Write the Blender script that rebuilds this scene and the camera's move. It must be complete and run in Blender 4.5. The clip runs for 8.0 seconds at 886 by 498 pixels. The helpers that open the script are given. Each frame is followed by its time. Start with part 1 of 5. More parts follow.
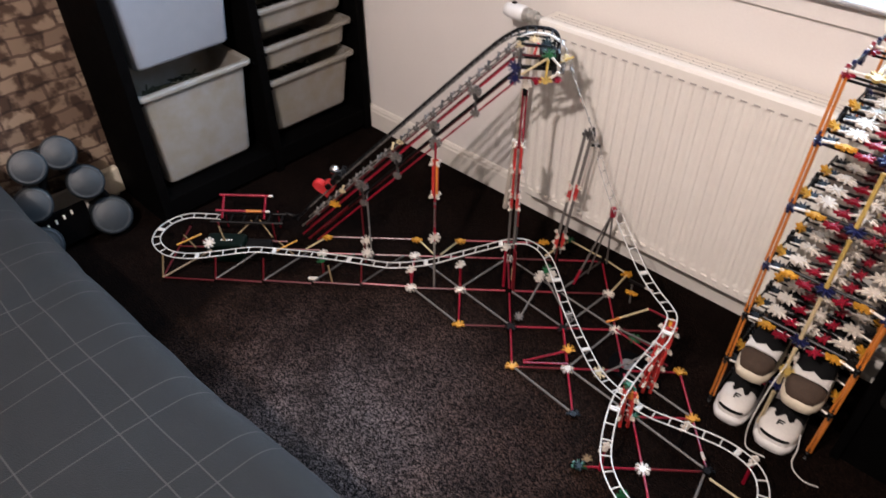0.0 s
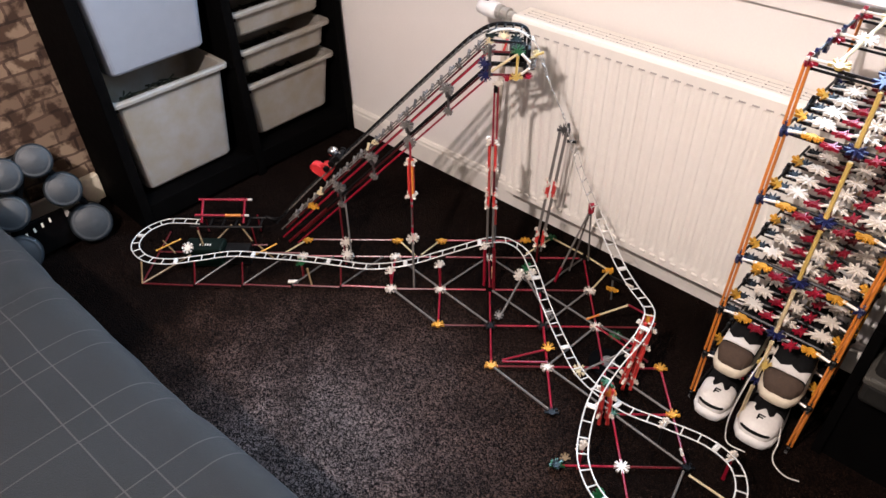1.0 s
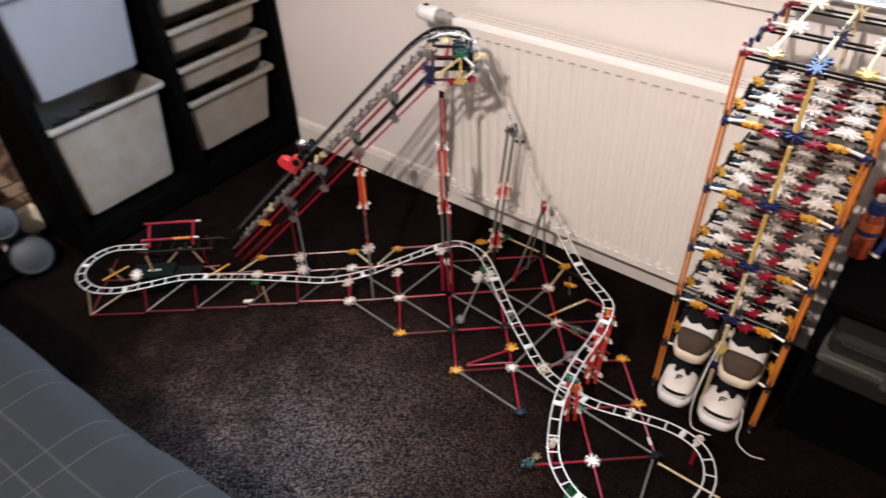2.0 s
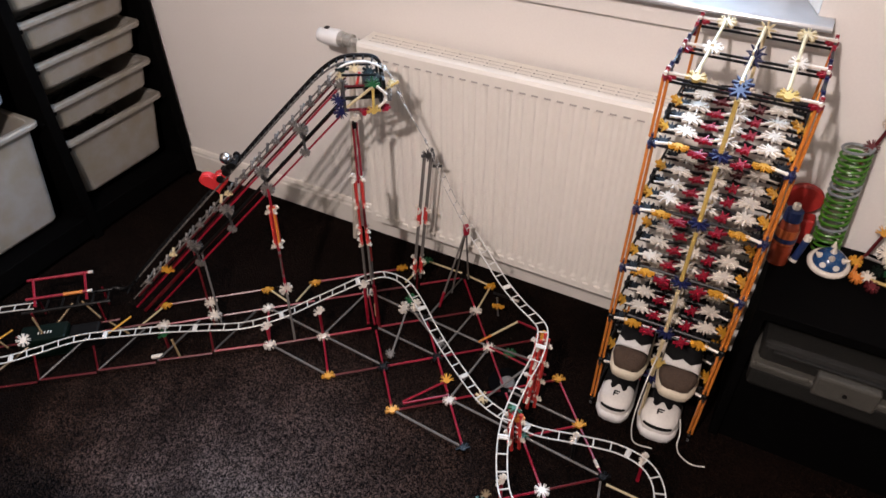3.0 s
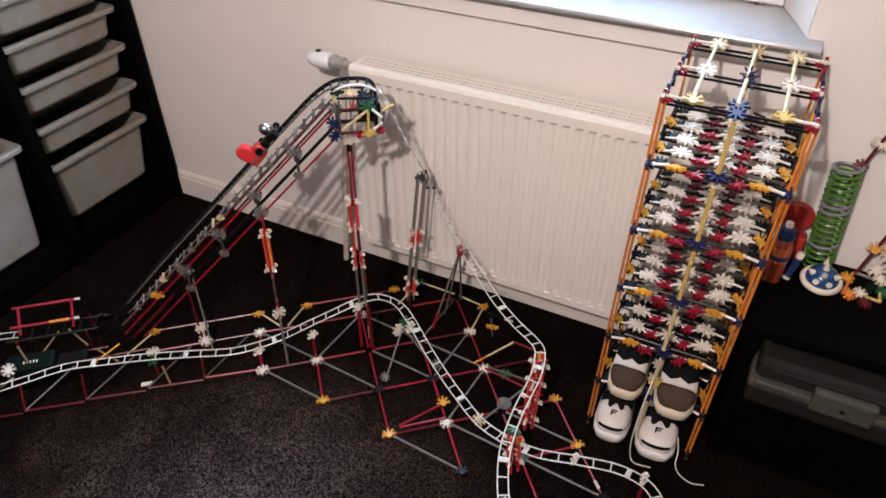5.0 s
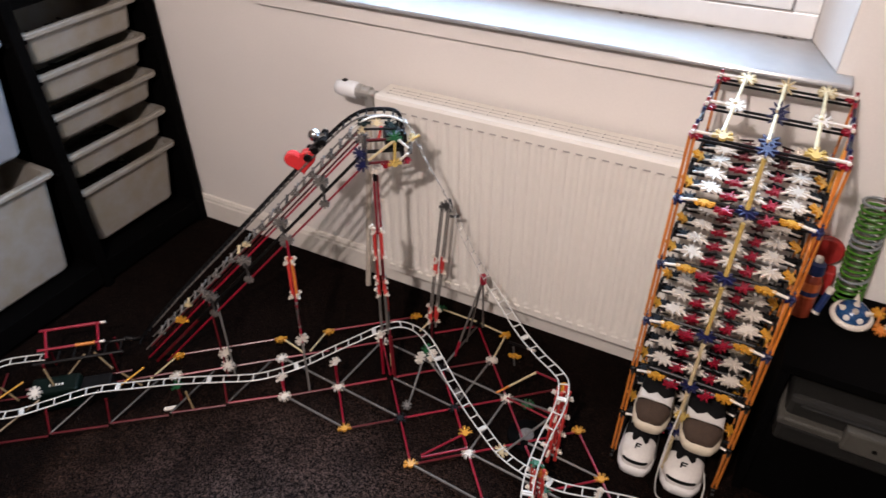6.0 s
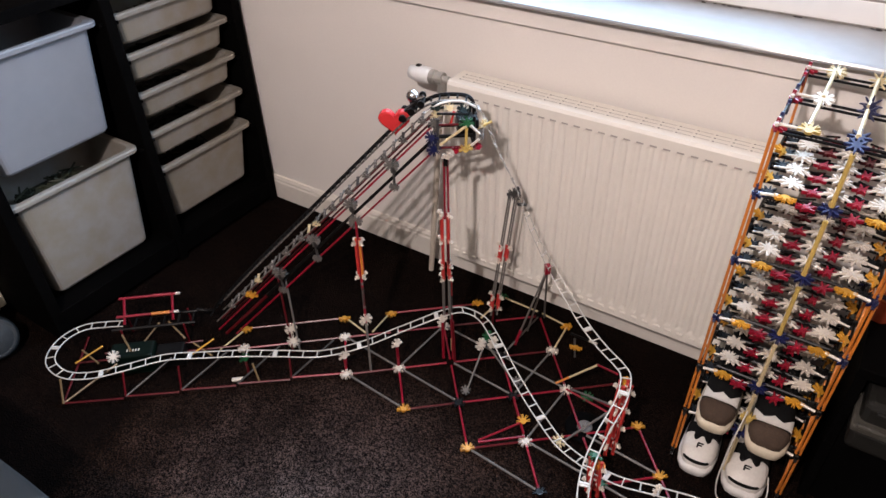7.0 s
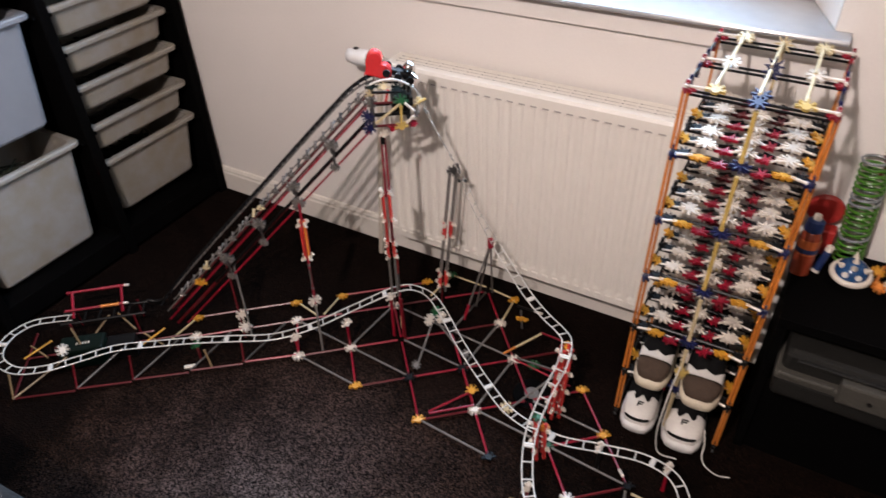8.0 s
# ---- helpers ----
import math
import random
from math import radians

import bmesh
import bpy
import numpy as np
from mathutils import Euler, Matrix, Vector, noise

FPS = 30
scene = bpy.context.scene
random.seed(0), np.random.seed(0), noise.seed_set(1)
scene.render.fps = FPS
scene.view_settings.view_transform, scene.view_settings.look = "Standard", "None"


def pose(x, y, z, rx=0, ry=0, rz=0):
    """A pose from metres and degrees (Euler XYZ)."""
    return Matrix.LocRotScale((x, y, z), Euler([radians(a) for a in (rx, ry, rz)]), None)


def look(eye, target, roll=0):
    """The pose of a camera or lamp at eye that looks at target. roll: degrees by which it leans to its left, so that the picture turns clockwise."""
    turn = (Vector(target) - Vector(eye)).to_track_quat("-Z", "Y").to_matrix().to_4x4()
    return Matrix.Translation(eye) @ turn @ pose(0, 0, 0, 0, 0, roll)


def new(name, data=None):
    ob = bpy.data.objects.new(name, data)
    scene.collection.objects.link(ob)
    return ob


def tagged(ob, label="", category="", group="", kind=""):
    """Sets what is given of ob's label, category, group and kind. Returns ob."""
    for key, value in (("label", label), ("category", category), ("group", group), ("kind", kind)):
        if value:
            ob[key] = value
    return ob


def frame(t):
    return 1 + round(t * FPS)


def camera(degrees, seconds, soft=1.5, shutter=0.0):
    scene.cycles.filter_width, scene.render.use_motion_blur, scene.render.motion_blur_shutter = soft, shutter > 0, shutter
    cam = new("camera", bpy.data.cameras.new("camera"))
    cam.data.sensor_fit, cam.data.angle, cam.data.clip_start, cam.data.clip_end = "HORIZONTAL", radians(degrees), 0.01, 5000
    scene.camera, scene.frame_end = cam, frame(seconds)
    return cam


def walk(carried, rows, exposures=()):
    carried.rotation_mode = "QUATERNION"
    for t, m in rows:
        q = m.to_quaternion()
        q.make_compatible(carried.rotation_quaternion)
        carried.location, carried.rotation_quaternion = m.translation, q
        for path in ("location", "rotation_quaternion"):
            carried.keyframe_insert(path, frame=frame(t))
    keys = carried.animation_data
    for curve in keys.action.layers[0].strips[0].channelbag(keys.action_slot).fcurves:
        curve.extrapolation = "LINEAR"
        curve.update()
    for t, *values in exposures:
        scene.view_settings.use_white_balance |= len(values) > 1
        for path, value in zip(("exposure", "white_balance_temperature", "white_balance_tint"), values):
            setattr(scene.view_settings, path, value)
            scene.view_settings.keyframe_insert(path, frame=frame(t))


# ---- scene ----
cam = camera(65.4, 8.0, shutter=0.5)
PATH = [
    (0, (1.138, -1.051, 1.458), (0.079, 0.06, 0.175), -0.2),
    (0.2, (1.137, -1.034, 1.458), (0.105, 0.065, 0.145), -0.5),
    (0.5, (1.149, -1.013, 1.444), (0.079, 0.027, 0.113), -2.2),
    (0.8, (1.187, -1.001, 1.429), (0.11, 0.083, 0.139), -2.02),
    (1, (1.185, -0.997, 1.445), (0.119, 0.11, 0.166), -1.6),
    (1.3, (1.206, -1.0, 1.449), (0.108, 0.085, 0.179), -2.36),
    (1.5, (1.208, -1.003, 1.448), (0.142, 0.132, 0.194), -1.9),
    (1.8, (1.207, -0.985, 1.44), (0.168, 0.157, 0.168), -3.72),
    (2, (1.174, -0.986, 1.448), (0.202, 0.207, 0.17), -2.7),
    (2.2, (1.142, -0.974, 1.441), (0.276, 0.274, 0.141), -1.5),
    (3.3, (1.052, -0.919, 1.472), (0.323, 0.438, 0.197), -0.5),
    (3.5, (1.051, -0.918, 1.471), (0.308, 0.436, 0.201), -0.5),
    (3.8, (1.032, -0.932, 1.493), (0.305, 0.424, 0.217), -0.34),
    (4, (1.044, -0.936, 1.479), (0.315, 0.441, 0.224), -0.4),
    (4.5, (1.038, -0.936, 1.472), (0.349, 0.446, 0.2), -0.1),
    (5.8, (0.998, -0.935, 1.48), (0.287, 0.503, 0.287), 0.1),
    (6, (0.997, -0.931, 1.493), (0.248, 0.48, 0.29), -0.4),
    (6.3, (0.974, -0.958, 1.492), (0.182, 0.432, 0.292), -0.04),
    (6.5, (0.985, -0.946, 1.495), (0.145, 0.408, 0.287), -1.2),
    (7, (0.985, -0.955, 1.488), (0.101, 0.359, 0.267), -1.5),
    (7.5, (1.018, -0.963, 1.481), (0.145, 0.359, 0.26), -2.1),
    (8, (1.075, -0.976, 1.472), (0.272, 0.379, 0.239), -2.0),
]
EXPOSURES = [(0.0, 0.84), (0.5, 1.10), (1.0, 1.2), (1.5, 1.18), (2.0, 0.98), (2.6, 0.78), (3.3, 0.66), (8.0, 0.66)]
walk(cam, [(t, look(eye, target, roll)) for t, eye, target, roll in PATH], EXPOSURES)

# ---------- light ----------
world = bpy.data.worlds.new("sky")
scene.world = world
world.use_nodes = True
_nt = world.node_tree
_sky = _nt.nodes.new("ShaderNodeTexSky")
_sky.sky_type, _sky.sun_disc = "NISHITA", False
_sky.sun_elevation, _sky.sun_rotation = radians(25), radians(200)
_nt.links.new(_sky.outputs[0], _nt.nodes["Background"].inputs[0])
_nt.nodes["Background"].inputs[1].default_value = 0.1


def lamp(name, kind, energy, colour, m, **more):
    data = bpy.data.lights.new(name, kind)
    data.energy, data.color = energy, colour
    for key, value in more.items():
        if key == "size":
            data.shape, data.size, data.size_y = "RECTANGLE", value[0], value[1]
        else:
            data.shadow_soft_size = value
    ob = new(name, data)
    ob.matrix_world = m
    return ob


# the room's warm ceiling bulb, and the sky's light in the window's opening
lamp("ceiling_bulb", "POINT", 103, (1.0, 0.865, 0.835), pose(0.73, -1.58, 2.22), radius=0.035)
daylight = lamp("window_daylight", "AREA", 25, (0.50, 0.71, 1.0), pose(0.33, 0.74, 1.55, -62, 0, 0), size=(1.3, 0.9))
daylight.data.spread = radians(125)

# ---------- materials ----------


def material(name, colour, rough=0.5, vary=0.15, scale=30.0, bump=0.0, metal=0.0, random=0.0, second=None, fine=4.0, glass=0.0, spec=0.5, emit=0.0):
    """Base colour varied by noise at two scales, and by a random value for each object."""
    m = bpy.data.materials.new(name)
    m.use_nodes = True
    t = m.node_tree
    b = t.nodes["Principled BSDF"]
    b.inputs["Roughness"].default_value, b.inputs["Metallic"].default_value = rough, metal
    b.inputs["Transmission Weight"].default_value = glass
    b.inputs["Specular IOR Level"].default_value = spec
    co = t.nodes.new("ShaderNodeTexCoord").outputs["Object"]
    n1, n2 = t.nodes.new("ShaderNodeTexNoise"), t.nodes.new("ShaderNodeTexNoise")
    n1.inputs["Scale"].default_value, n2.inputs["Scale"].default_value = scale, scale * fine
    n1.inputs["Detail"].default_value, n2.inputs["Detail"].default_value = 4, 3
    t.links.new(co, n1.inputs["Vector"]), t.links.new(co, n2.inputs["Vector"])
    add = t.nodes.new("ShaderNodeMath")
    t.links.new(n1.outputs[0], add.inputs[0]), t.links.new(n2.outputs[0], add.inputs[1])
    half = t.nodes.new("ShaderNodeMath")
    half.operation = "MULTIPLY_ADD"
    t.links.new(add.outputs[0], half.inputs[0])
    half.inputs[1].default_value, half.inputs[2].default_value = 1.6, -1.1
    mix = t.nodes.new("ShaderNodeMix")
    mix.data_type = "RGBA"
    dark = second or [c * (1 - vary) for c in colour]
    mix.inputs[6].default_value, mix.inputs[7].default_value = (*dark, 1), (*colour, 1)
    t.links.new(half.outputs[0], mix.inputs[0])
    out = mix.outputs[2]
    if random:
        info, hsv, rng = t.nodes.new("ShaderNodeObjectInfo"), t.nodes.new("ShaderNodeHueSaturation"), t.nodes.new("ShaderNodeMapRange")
        rng.inputs[3].default_value, rng.inputs[4].default_value = 1 - random, 1 + random
        t.links.new(info.outputs["Random"], rng.inputs[0]), t.links.new(rng.outputs[0], hsv.inputs["Value"])
        t.links.new(out, hsv.inputs["Color"])
        out = hsv.outputs[0]
    t.links.new(out, b.inputs["Base Color"])
    if bump:
        bp = t.nodes.new("ShaderNodeBump")
        bp.inputs["Strength"].default_value, bp.inputs["Distance"].default_value = min(1, bump), 0.002
        t.links.new(add.outputs[0], bp.inputs["Height"]), t.links.new(bp.outputs[0], b.inputs["Normal"])
    rr = t.nodes.new("ShaderNodeMapRange")
    rr.inputs[3].default_value, rr.inputs[4].default_value = max(0.02, rough - 0.08), min(1, rough + 0.1)
    t.links.new(n2.outputs[0], rr.inputs[0]), t.links.new(rr.outputs[0], b.inputs["Roughness"])
    return m


M_WALL = material("painted_wall", (0.80, 0.76, 0.715), 0.75, 0.05, 3, 0.12, fine=60)
M_TRIM = material("white_gloss_paint", (0.80, 0.75, 0.68), 0.35, 0.06, 8, 0.05)
M_UPVC = material("white_plastic_frame", (0.84, 0.84, 0.83), 0.3, 0.04, 8)
M_SILL = material("glossy_sill_plastic", (0.36, 0.36, 0.365), 0.2, 0.06, 8, spec=0.55)
M_SEAL = material("old_sealant", (0.32, 0.30, 0.28), 0.6, 0.4, 60)
M_RAD = material("radiator_enamel", (0.82, 0.78, 0.71), 0.32, 0.04, 9)
# dark tone for the unseen walls, set to cut bounce and deepen shadows
M_DIM = material("bounce_cutting_wall_paint", (0.17, 0.15, 0.13), 0.8, 0.06, 3, 0.12, fine=60)
# unseen ceiling, greyer than white so that it bounces less bulb light
M_CEIL = material("ceiling_paint", (0.5, 0.48, 0.45), 0.85, 0.05, 4, 0.1)
M_BLACKWOOD = material("black_stained_wood", (0.0018, 0.0016, 0.0016), 0.7, 0.4, 14, 0.1, spec=0.03)
M_BIN = material("milky_plastic_bin", (0.285, 0.272, 0.255), 0.42, 0.14, 5, second=(0.235, 0.205, 0.16))
# bin plastic with the window's bluish daylight put into its colour
M_BIN_BLUED = material("daylight_tinted_bin_plastic", (0.225, 0.235, 0.258), 0.42, 0.06, 7)
M_WHITE = material("white_toy_plastic", (0.70, 0.625, 0.535), 0.32, 0.06, 60, random=0.08)
M_TRACK = material("white_track_plastic", (0.62, 0.59, 0.54), 0.3, 0.05, 40)
M_CLEAR = material("frosted_track_plastic", (0.78, 0.75, 0.70), 0.25, 0.05, 40, glass=0.5)
M_RED = material("red_toy_plastic", (0.27, 0.006, 0.022), 0.3, 0.15, 50, random=0.15)
M_SLEEVE = material("bright_red_sleeve_plastic", (0.54, 0.042, 0.036), 0.3, 0.12, 50, random=0.1)
# maroon rods, and red pieces darkened to paint the shade on them
M_DARKRED = material("maroon_and_dimmed_red_plastic", (0.105, 0.004, 0.008), 0.32, 0.15, 50, random=0.15)
M_PALE = material("smoky_clear_toy_plastic", (0.20, 0.18, 0.165), 0.25, 0.1, 50, random=0.2, glass=0.3)
M_GREY = material("grey_toy_plastic", (0.15, 0.137, 0.125), 0.35, 0.12, 50, random=0.12)
M_DGREY = material("dark_grey_toy_plastic", (0.055, 0.052, 0.05), 0.35, 0.15, 50, random=0.15)
M_BLACK = material("black_toy_plastic", (0.005, 0.0045, 0.0045), 0.38, 0.2, 50, random=0.1, spec=0.18)
M_YELLOW = material("yellow_toy_plastic", (0.56, 0.39, 0.11), 0.32, 0.10, 50, random=0.10)
M_AMBER = material("amber_toy_plastic", (0.62, 0.29, 0.03), 0.32, 0.10, 50, random=0.10)
M_CREAM = material("cream_toy_plastic", (0.62, 0.50, 0.29), 0.32, 0.08, 50, random=0.08)
# cream toy plastic darkened to paint the dimmer light it stands in
M_CREAM_DIM = material("dimmed_cream_toy_plastic", (0.22, 0.145, 0.07), 0.4, 0.12, 50, random=0.12)
M_ORANGE = material("orange_toy_plastic", (0.60, 0.19, 0.03), 0.3, 0.12, 50, random=0.12)
M_BLUE = material("blue_toy_plastic", (0.010, 0.013, 0.065), 0.32, 0.15, 50, random=0.15)
M_GREEN = material("green_toy_plastic", (0.012, 0.105, 0.036), 0.32, 0.15, 50, random=0.1)
M_MOTOR = material("dark_green_motor_plastic", (0.0009, 0.0055, 0.0035), 0.4, 0.2, 40, spec=0.2)
M_CHROME = material("chromed_plastic", (0.75, 0.75, 0.76), 0.12, 0.05, 40, metal=1.0)
M_STEEL = material("nickel_valve", (0.55, 0.53, 0.49), 0.35, 0.1, 40, metal=0.55)
M_HEART = material("clear_red_plastic", (0.88, 0.06, 0.065), 0.12, 0.08, 60, glass=0.45)
M_SHOEW = material("white_leather", (0.68, 0.645, 0.60), 0.45, 0.10, 40, 0.25)
M_SOLE = material("cream_rubber_sole", (0.62, 0.54, 0.41), 0.55, 0.12, 40, 0.15)
M_SOLEW = material("white_rubber_sole", (0.75, 0.73, 0.70), 0.5, 0.10, 40, 0.1)
M_SUEDE = material("brown_suede", (0.058, 0.034, 0.021), 0.85, 0.3, 60, 0.6)
M_SHOEB = material("black_textile", (0.005, 0.0048, 0.005), 0.85, 0.3, 80, 0.5, spec=0.15)
M_LACE = material("white_lace", (0.7, 0.67, 0.62), 0.8, 0.15, 120, 0.4)
M_DUMB = material("grey_blue_vinyl", (0.016, 0.021, 0.025), 0.5, 0.2, 20, 0.15)
M_TOOL = material("grey_case_plastic", (0.014, 0.0135, 0.012), 0.5, 0.2, 40, 0.3, spec=0.25)
M_TOOL2 = material("light_grey_case_plastic", (0.065, 0.061, 0.052), 0.45, 0.15, 40, 0.2, spec=0.3)
M_SLINKY = material("green_spring_plastic", (0.055, 0.18, 0.015), 0.3, 0.1, 40)
M_SLINKG = material("grey_spring_plastic", (0.22, 0.24, 0.25), 0.35, 0.1, 40)
M_DOME = material("blue_glossy_plastic", (0.015, 0.062, 0.17), 0.25, 0.12, 30)
M_BOTTLE = material("orange_drink", (0.26, 0.045, 0.02), 0.15, 0.2, 14)
M_BLABEL = material("orange_label_paper", (0.42, 0.10, 0.025), 0.4, 0.15, 30)
M_BCAP = material("blue_cap_plastic", (0.010, 0.024, 0.09), 0.35, 0.1, 30)
M_REDLID = material("red_lid_plastic", (0.42, 0.03, 0.025), 0.4, 0.15, 20)
M_CLUTTER = material("mixed_clutter", (0.05, 0.055, 0.03), 0.6, 0.7, 45, 0.3)
M_DARKBITS = material("dark_toy_parts", (0.022, 0.012, 0.011), 0.6, 0.7, 45, 0.3)
M_PIPE = material("painted_pipe", (0.62, 0.55, 0.46), 0.4, 0.1, 20)
M_SOCK = material("cream_card", (0.84, 0.76, 0.60), 0.7, 0.12, 20, 0.1)
# shade inside the radiator's notches and slits, painted as a greyer enamel
M_NOTCH_SHADE = material("notch_shade_grey", (0.40, 0.37, 0.335), 0.5, 0.1, 20)
# darkness of the grille's openings, painted on solid bars
M_HOLE_SHADE = material("grille_hole_shade", (0.13, 0.12, 0.105), 0.8, 0.2, 20)
M_GASKET = material("black_rubber_gasket", (0.03, 0.028, 0.026), 0.7, 0.2, 30)


def carpet_material():
    """Twist pile: dark fibres with pale flecks at tuft size, worn lighter in soft patches; window light painted in."""
    m = material("speckled_carpet", (0.10, 0.088, 0.085), 1.0, 0.5, 60, 0.0, spec=0.05)
    t = m.node_tree
    b = t.nodes["Principled BSDF"]
    b.inputs["Diffuse Roughness"].default_value = 1.0
    co = t.nodes.new("ShaderNodeTexCoord").outputs["Object"]
    warp = t.nodes.new("ShaderNodeTexNoise")
    warp.inputs["Scale"].default_value, warp.inputs["Detail"].default_value = 130, 2
    t.links.new(co, warp.inputs["Vector"])
    push = t.nodes.new("ShaderNodeVectorMath")
    push.operation = "MULTIPLY_ADD"
    push.inputs[1].default_value = (0.0035, 0.0035, 0.0035)
    t.links.new(warp.outputs["Color"], push.inputs[0]), t.links.new(co, push.inputs[2])
    total = None
    for scale, low, high, weight in ((250, 0.56, 1.0, 0.85), (520, 0.58, 1.0, 0.85)):
        v = t.nodes.new("ShaderNodeTexVoronoi")
        v.inputs["Scale"].default_value = scale
        t.links.new(push.outputs[0], v.inputs["Vector"])
        sep = t.nodes.new("ShaderNodeSeparateColor")
        t.links.new(v.outputs["Color"], sep.inputs[0])
        rng = t.nodes.new("ShaderNodeMapRange")
        rng.inputs[1].default_value, rng.inputs[2].default_value, rng.inputs[4].default_value = low, high, weight
        t.links.new(sep.outputs[0], rng.inputs[0])
        if total is None:
            total, bump_from = rng.outputs[0], v.outputs["Distance"]
        else:
            add = t.nodes.new("ShaderNodeMath")
            add.use_clamp = True
            t.links.new(total, add.inputs[0]), t.links.new(rng.outputs[0], add.inputs[1])
            total = add.outputs[0]
    big = t.nodes.new("ShaderNodeTexNoise")
    big.inputs["Scale"].default_value, big.inputs["Detail"].default_value = 7, 7
    t.links.new(co, big.inputs["Vector"])
    wear = t.nodes.new("ShaderNodeMapRange")
    wear.inputs[1].default_value, wear.inputs[2].default_value, wear.inputs[3].default_value, wear.inputs[4].default_value = 0.32, 0.68, 0.45, 1.25
    t.links.new(big.outputs[0], wear.inputs[0])
    # window light painted paler on the floor between bed and coaster, uneven edge, darker beyond
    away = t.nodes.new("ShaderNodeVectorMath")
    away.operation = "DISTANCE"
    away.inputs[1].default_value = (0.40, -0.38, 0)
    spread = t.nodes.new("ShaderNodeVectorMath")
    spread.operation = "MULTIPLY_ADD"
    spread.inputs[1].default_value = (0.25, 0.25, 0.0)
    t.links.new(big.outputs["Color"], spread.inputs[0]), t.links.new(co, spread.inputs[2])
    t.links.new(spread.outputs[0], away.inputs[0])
    lit_pool = t.nodes.new("ShaderNodeMapRange")
    lit_pool.inputs[1].default_value, lit_pool.inputs[2].default_value, lit_pool.inputs[3].default_value, lit_pool.inputs[4].default_value = 0.10, 0.70, 2.1, 0.15
    t.links.new(away.outputs["Value"], lit_pool.inputs[0])
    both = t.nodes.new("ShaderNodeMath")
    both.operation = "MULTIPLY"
    t.links.new(wear.outputs[0], both.inputs[0]), t.links.new(lit_pool.outputs[0], both.inputs[1])
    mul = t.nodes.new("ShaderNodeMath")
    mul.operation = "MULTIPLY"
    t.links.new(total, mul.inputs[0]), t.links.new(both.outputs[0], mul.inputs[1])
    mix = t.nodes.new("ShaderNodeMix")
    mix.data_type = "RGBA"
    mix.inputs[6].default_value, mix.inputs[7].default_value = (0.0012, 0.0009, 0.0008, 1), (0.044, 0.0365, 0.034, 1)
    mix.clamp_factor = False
    # daylight's cool tint painted as violet-grey pile inside that pool, brown elsewhere
    cool_tint = t.nodes.new("ShaderNodeMapRange")
    cool_tint.inputs[1].default_value, cool_tint.inputs[2].default_value, cool_tint.inputs[3].default_value, cool_tint.inputs[4].default_value = 0.10, 0.66, 1.0, 0.0
    t.links.new(away.outputs["Value"], cool_tint.inputs[0])
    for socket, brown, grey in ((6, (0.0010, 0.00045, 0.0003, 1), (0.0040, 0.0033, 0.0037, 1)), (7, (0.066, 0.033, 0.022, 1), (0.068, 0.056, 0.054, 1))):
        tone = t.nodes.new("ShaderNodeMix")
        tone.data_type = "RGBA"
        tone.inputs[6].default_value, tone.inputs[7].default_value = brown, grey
        t.links.new(cool_tint.outputs[0], tone.inputs[0]), t.links.new(tone.outputs[2], mix.inputs[socket])
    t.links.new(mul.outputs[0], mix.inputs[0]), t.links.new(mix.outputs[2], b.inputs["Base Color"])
    bp = t.nodes.new("ShaderNodeBump")
    bp.inputs["Strength"].default_value, bp.inputs["Distance"].default_value = 1.0, 0.005
    t.links.new(bump_from, bp.inputs["Height"]), t.links.new(bp.outputs[0], b.inputs["Normal"])
    return m


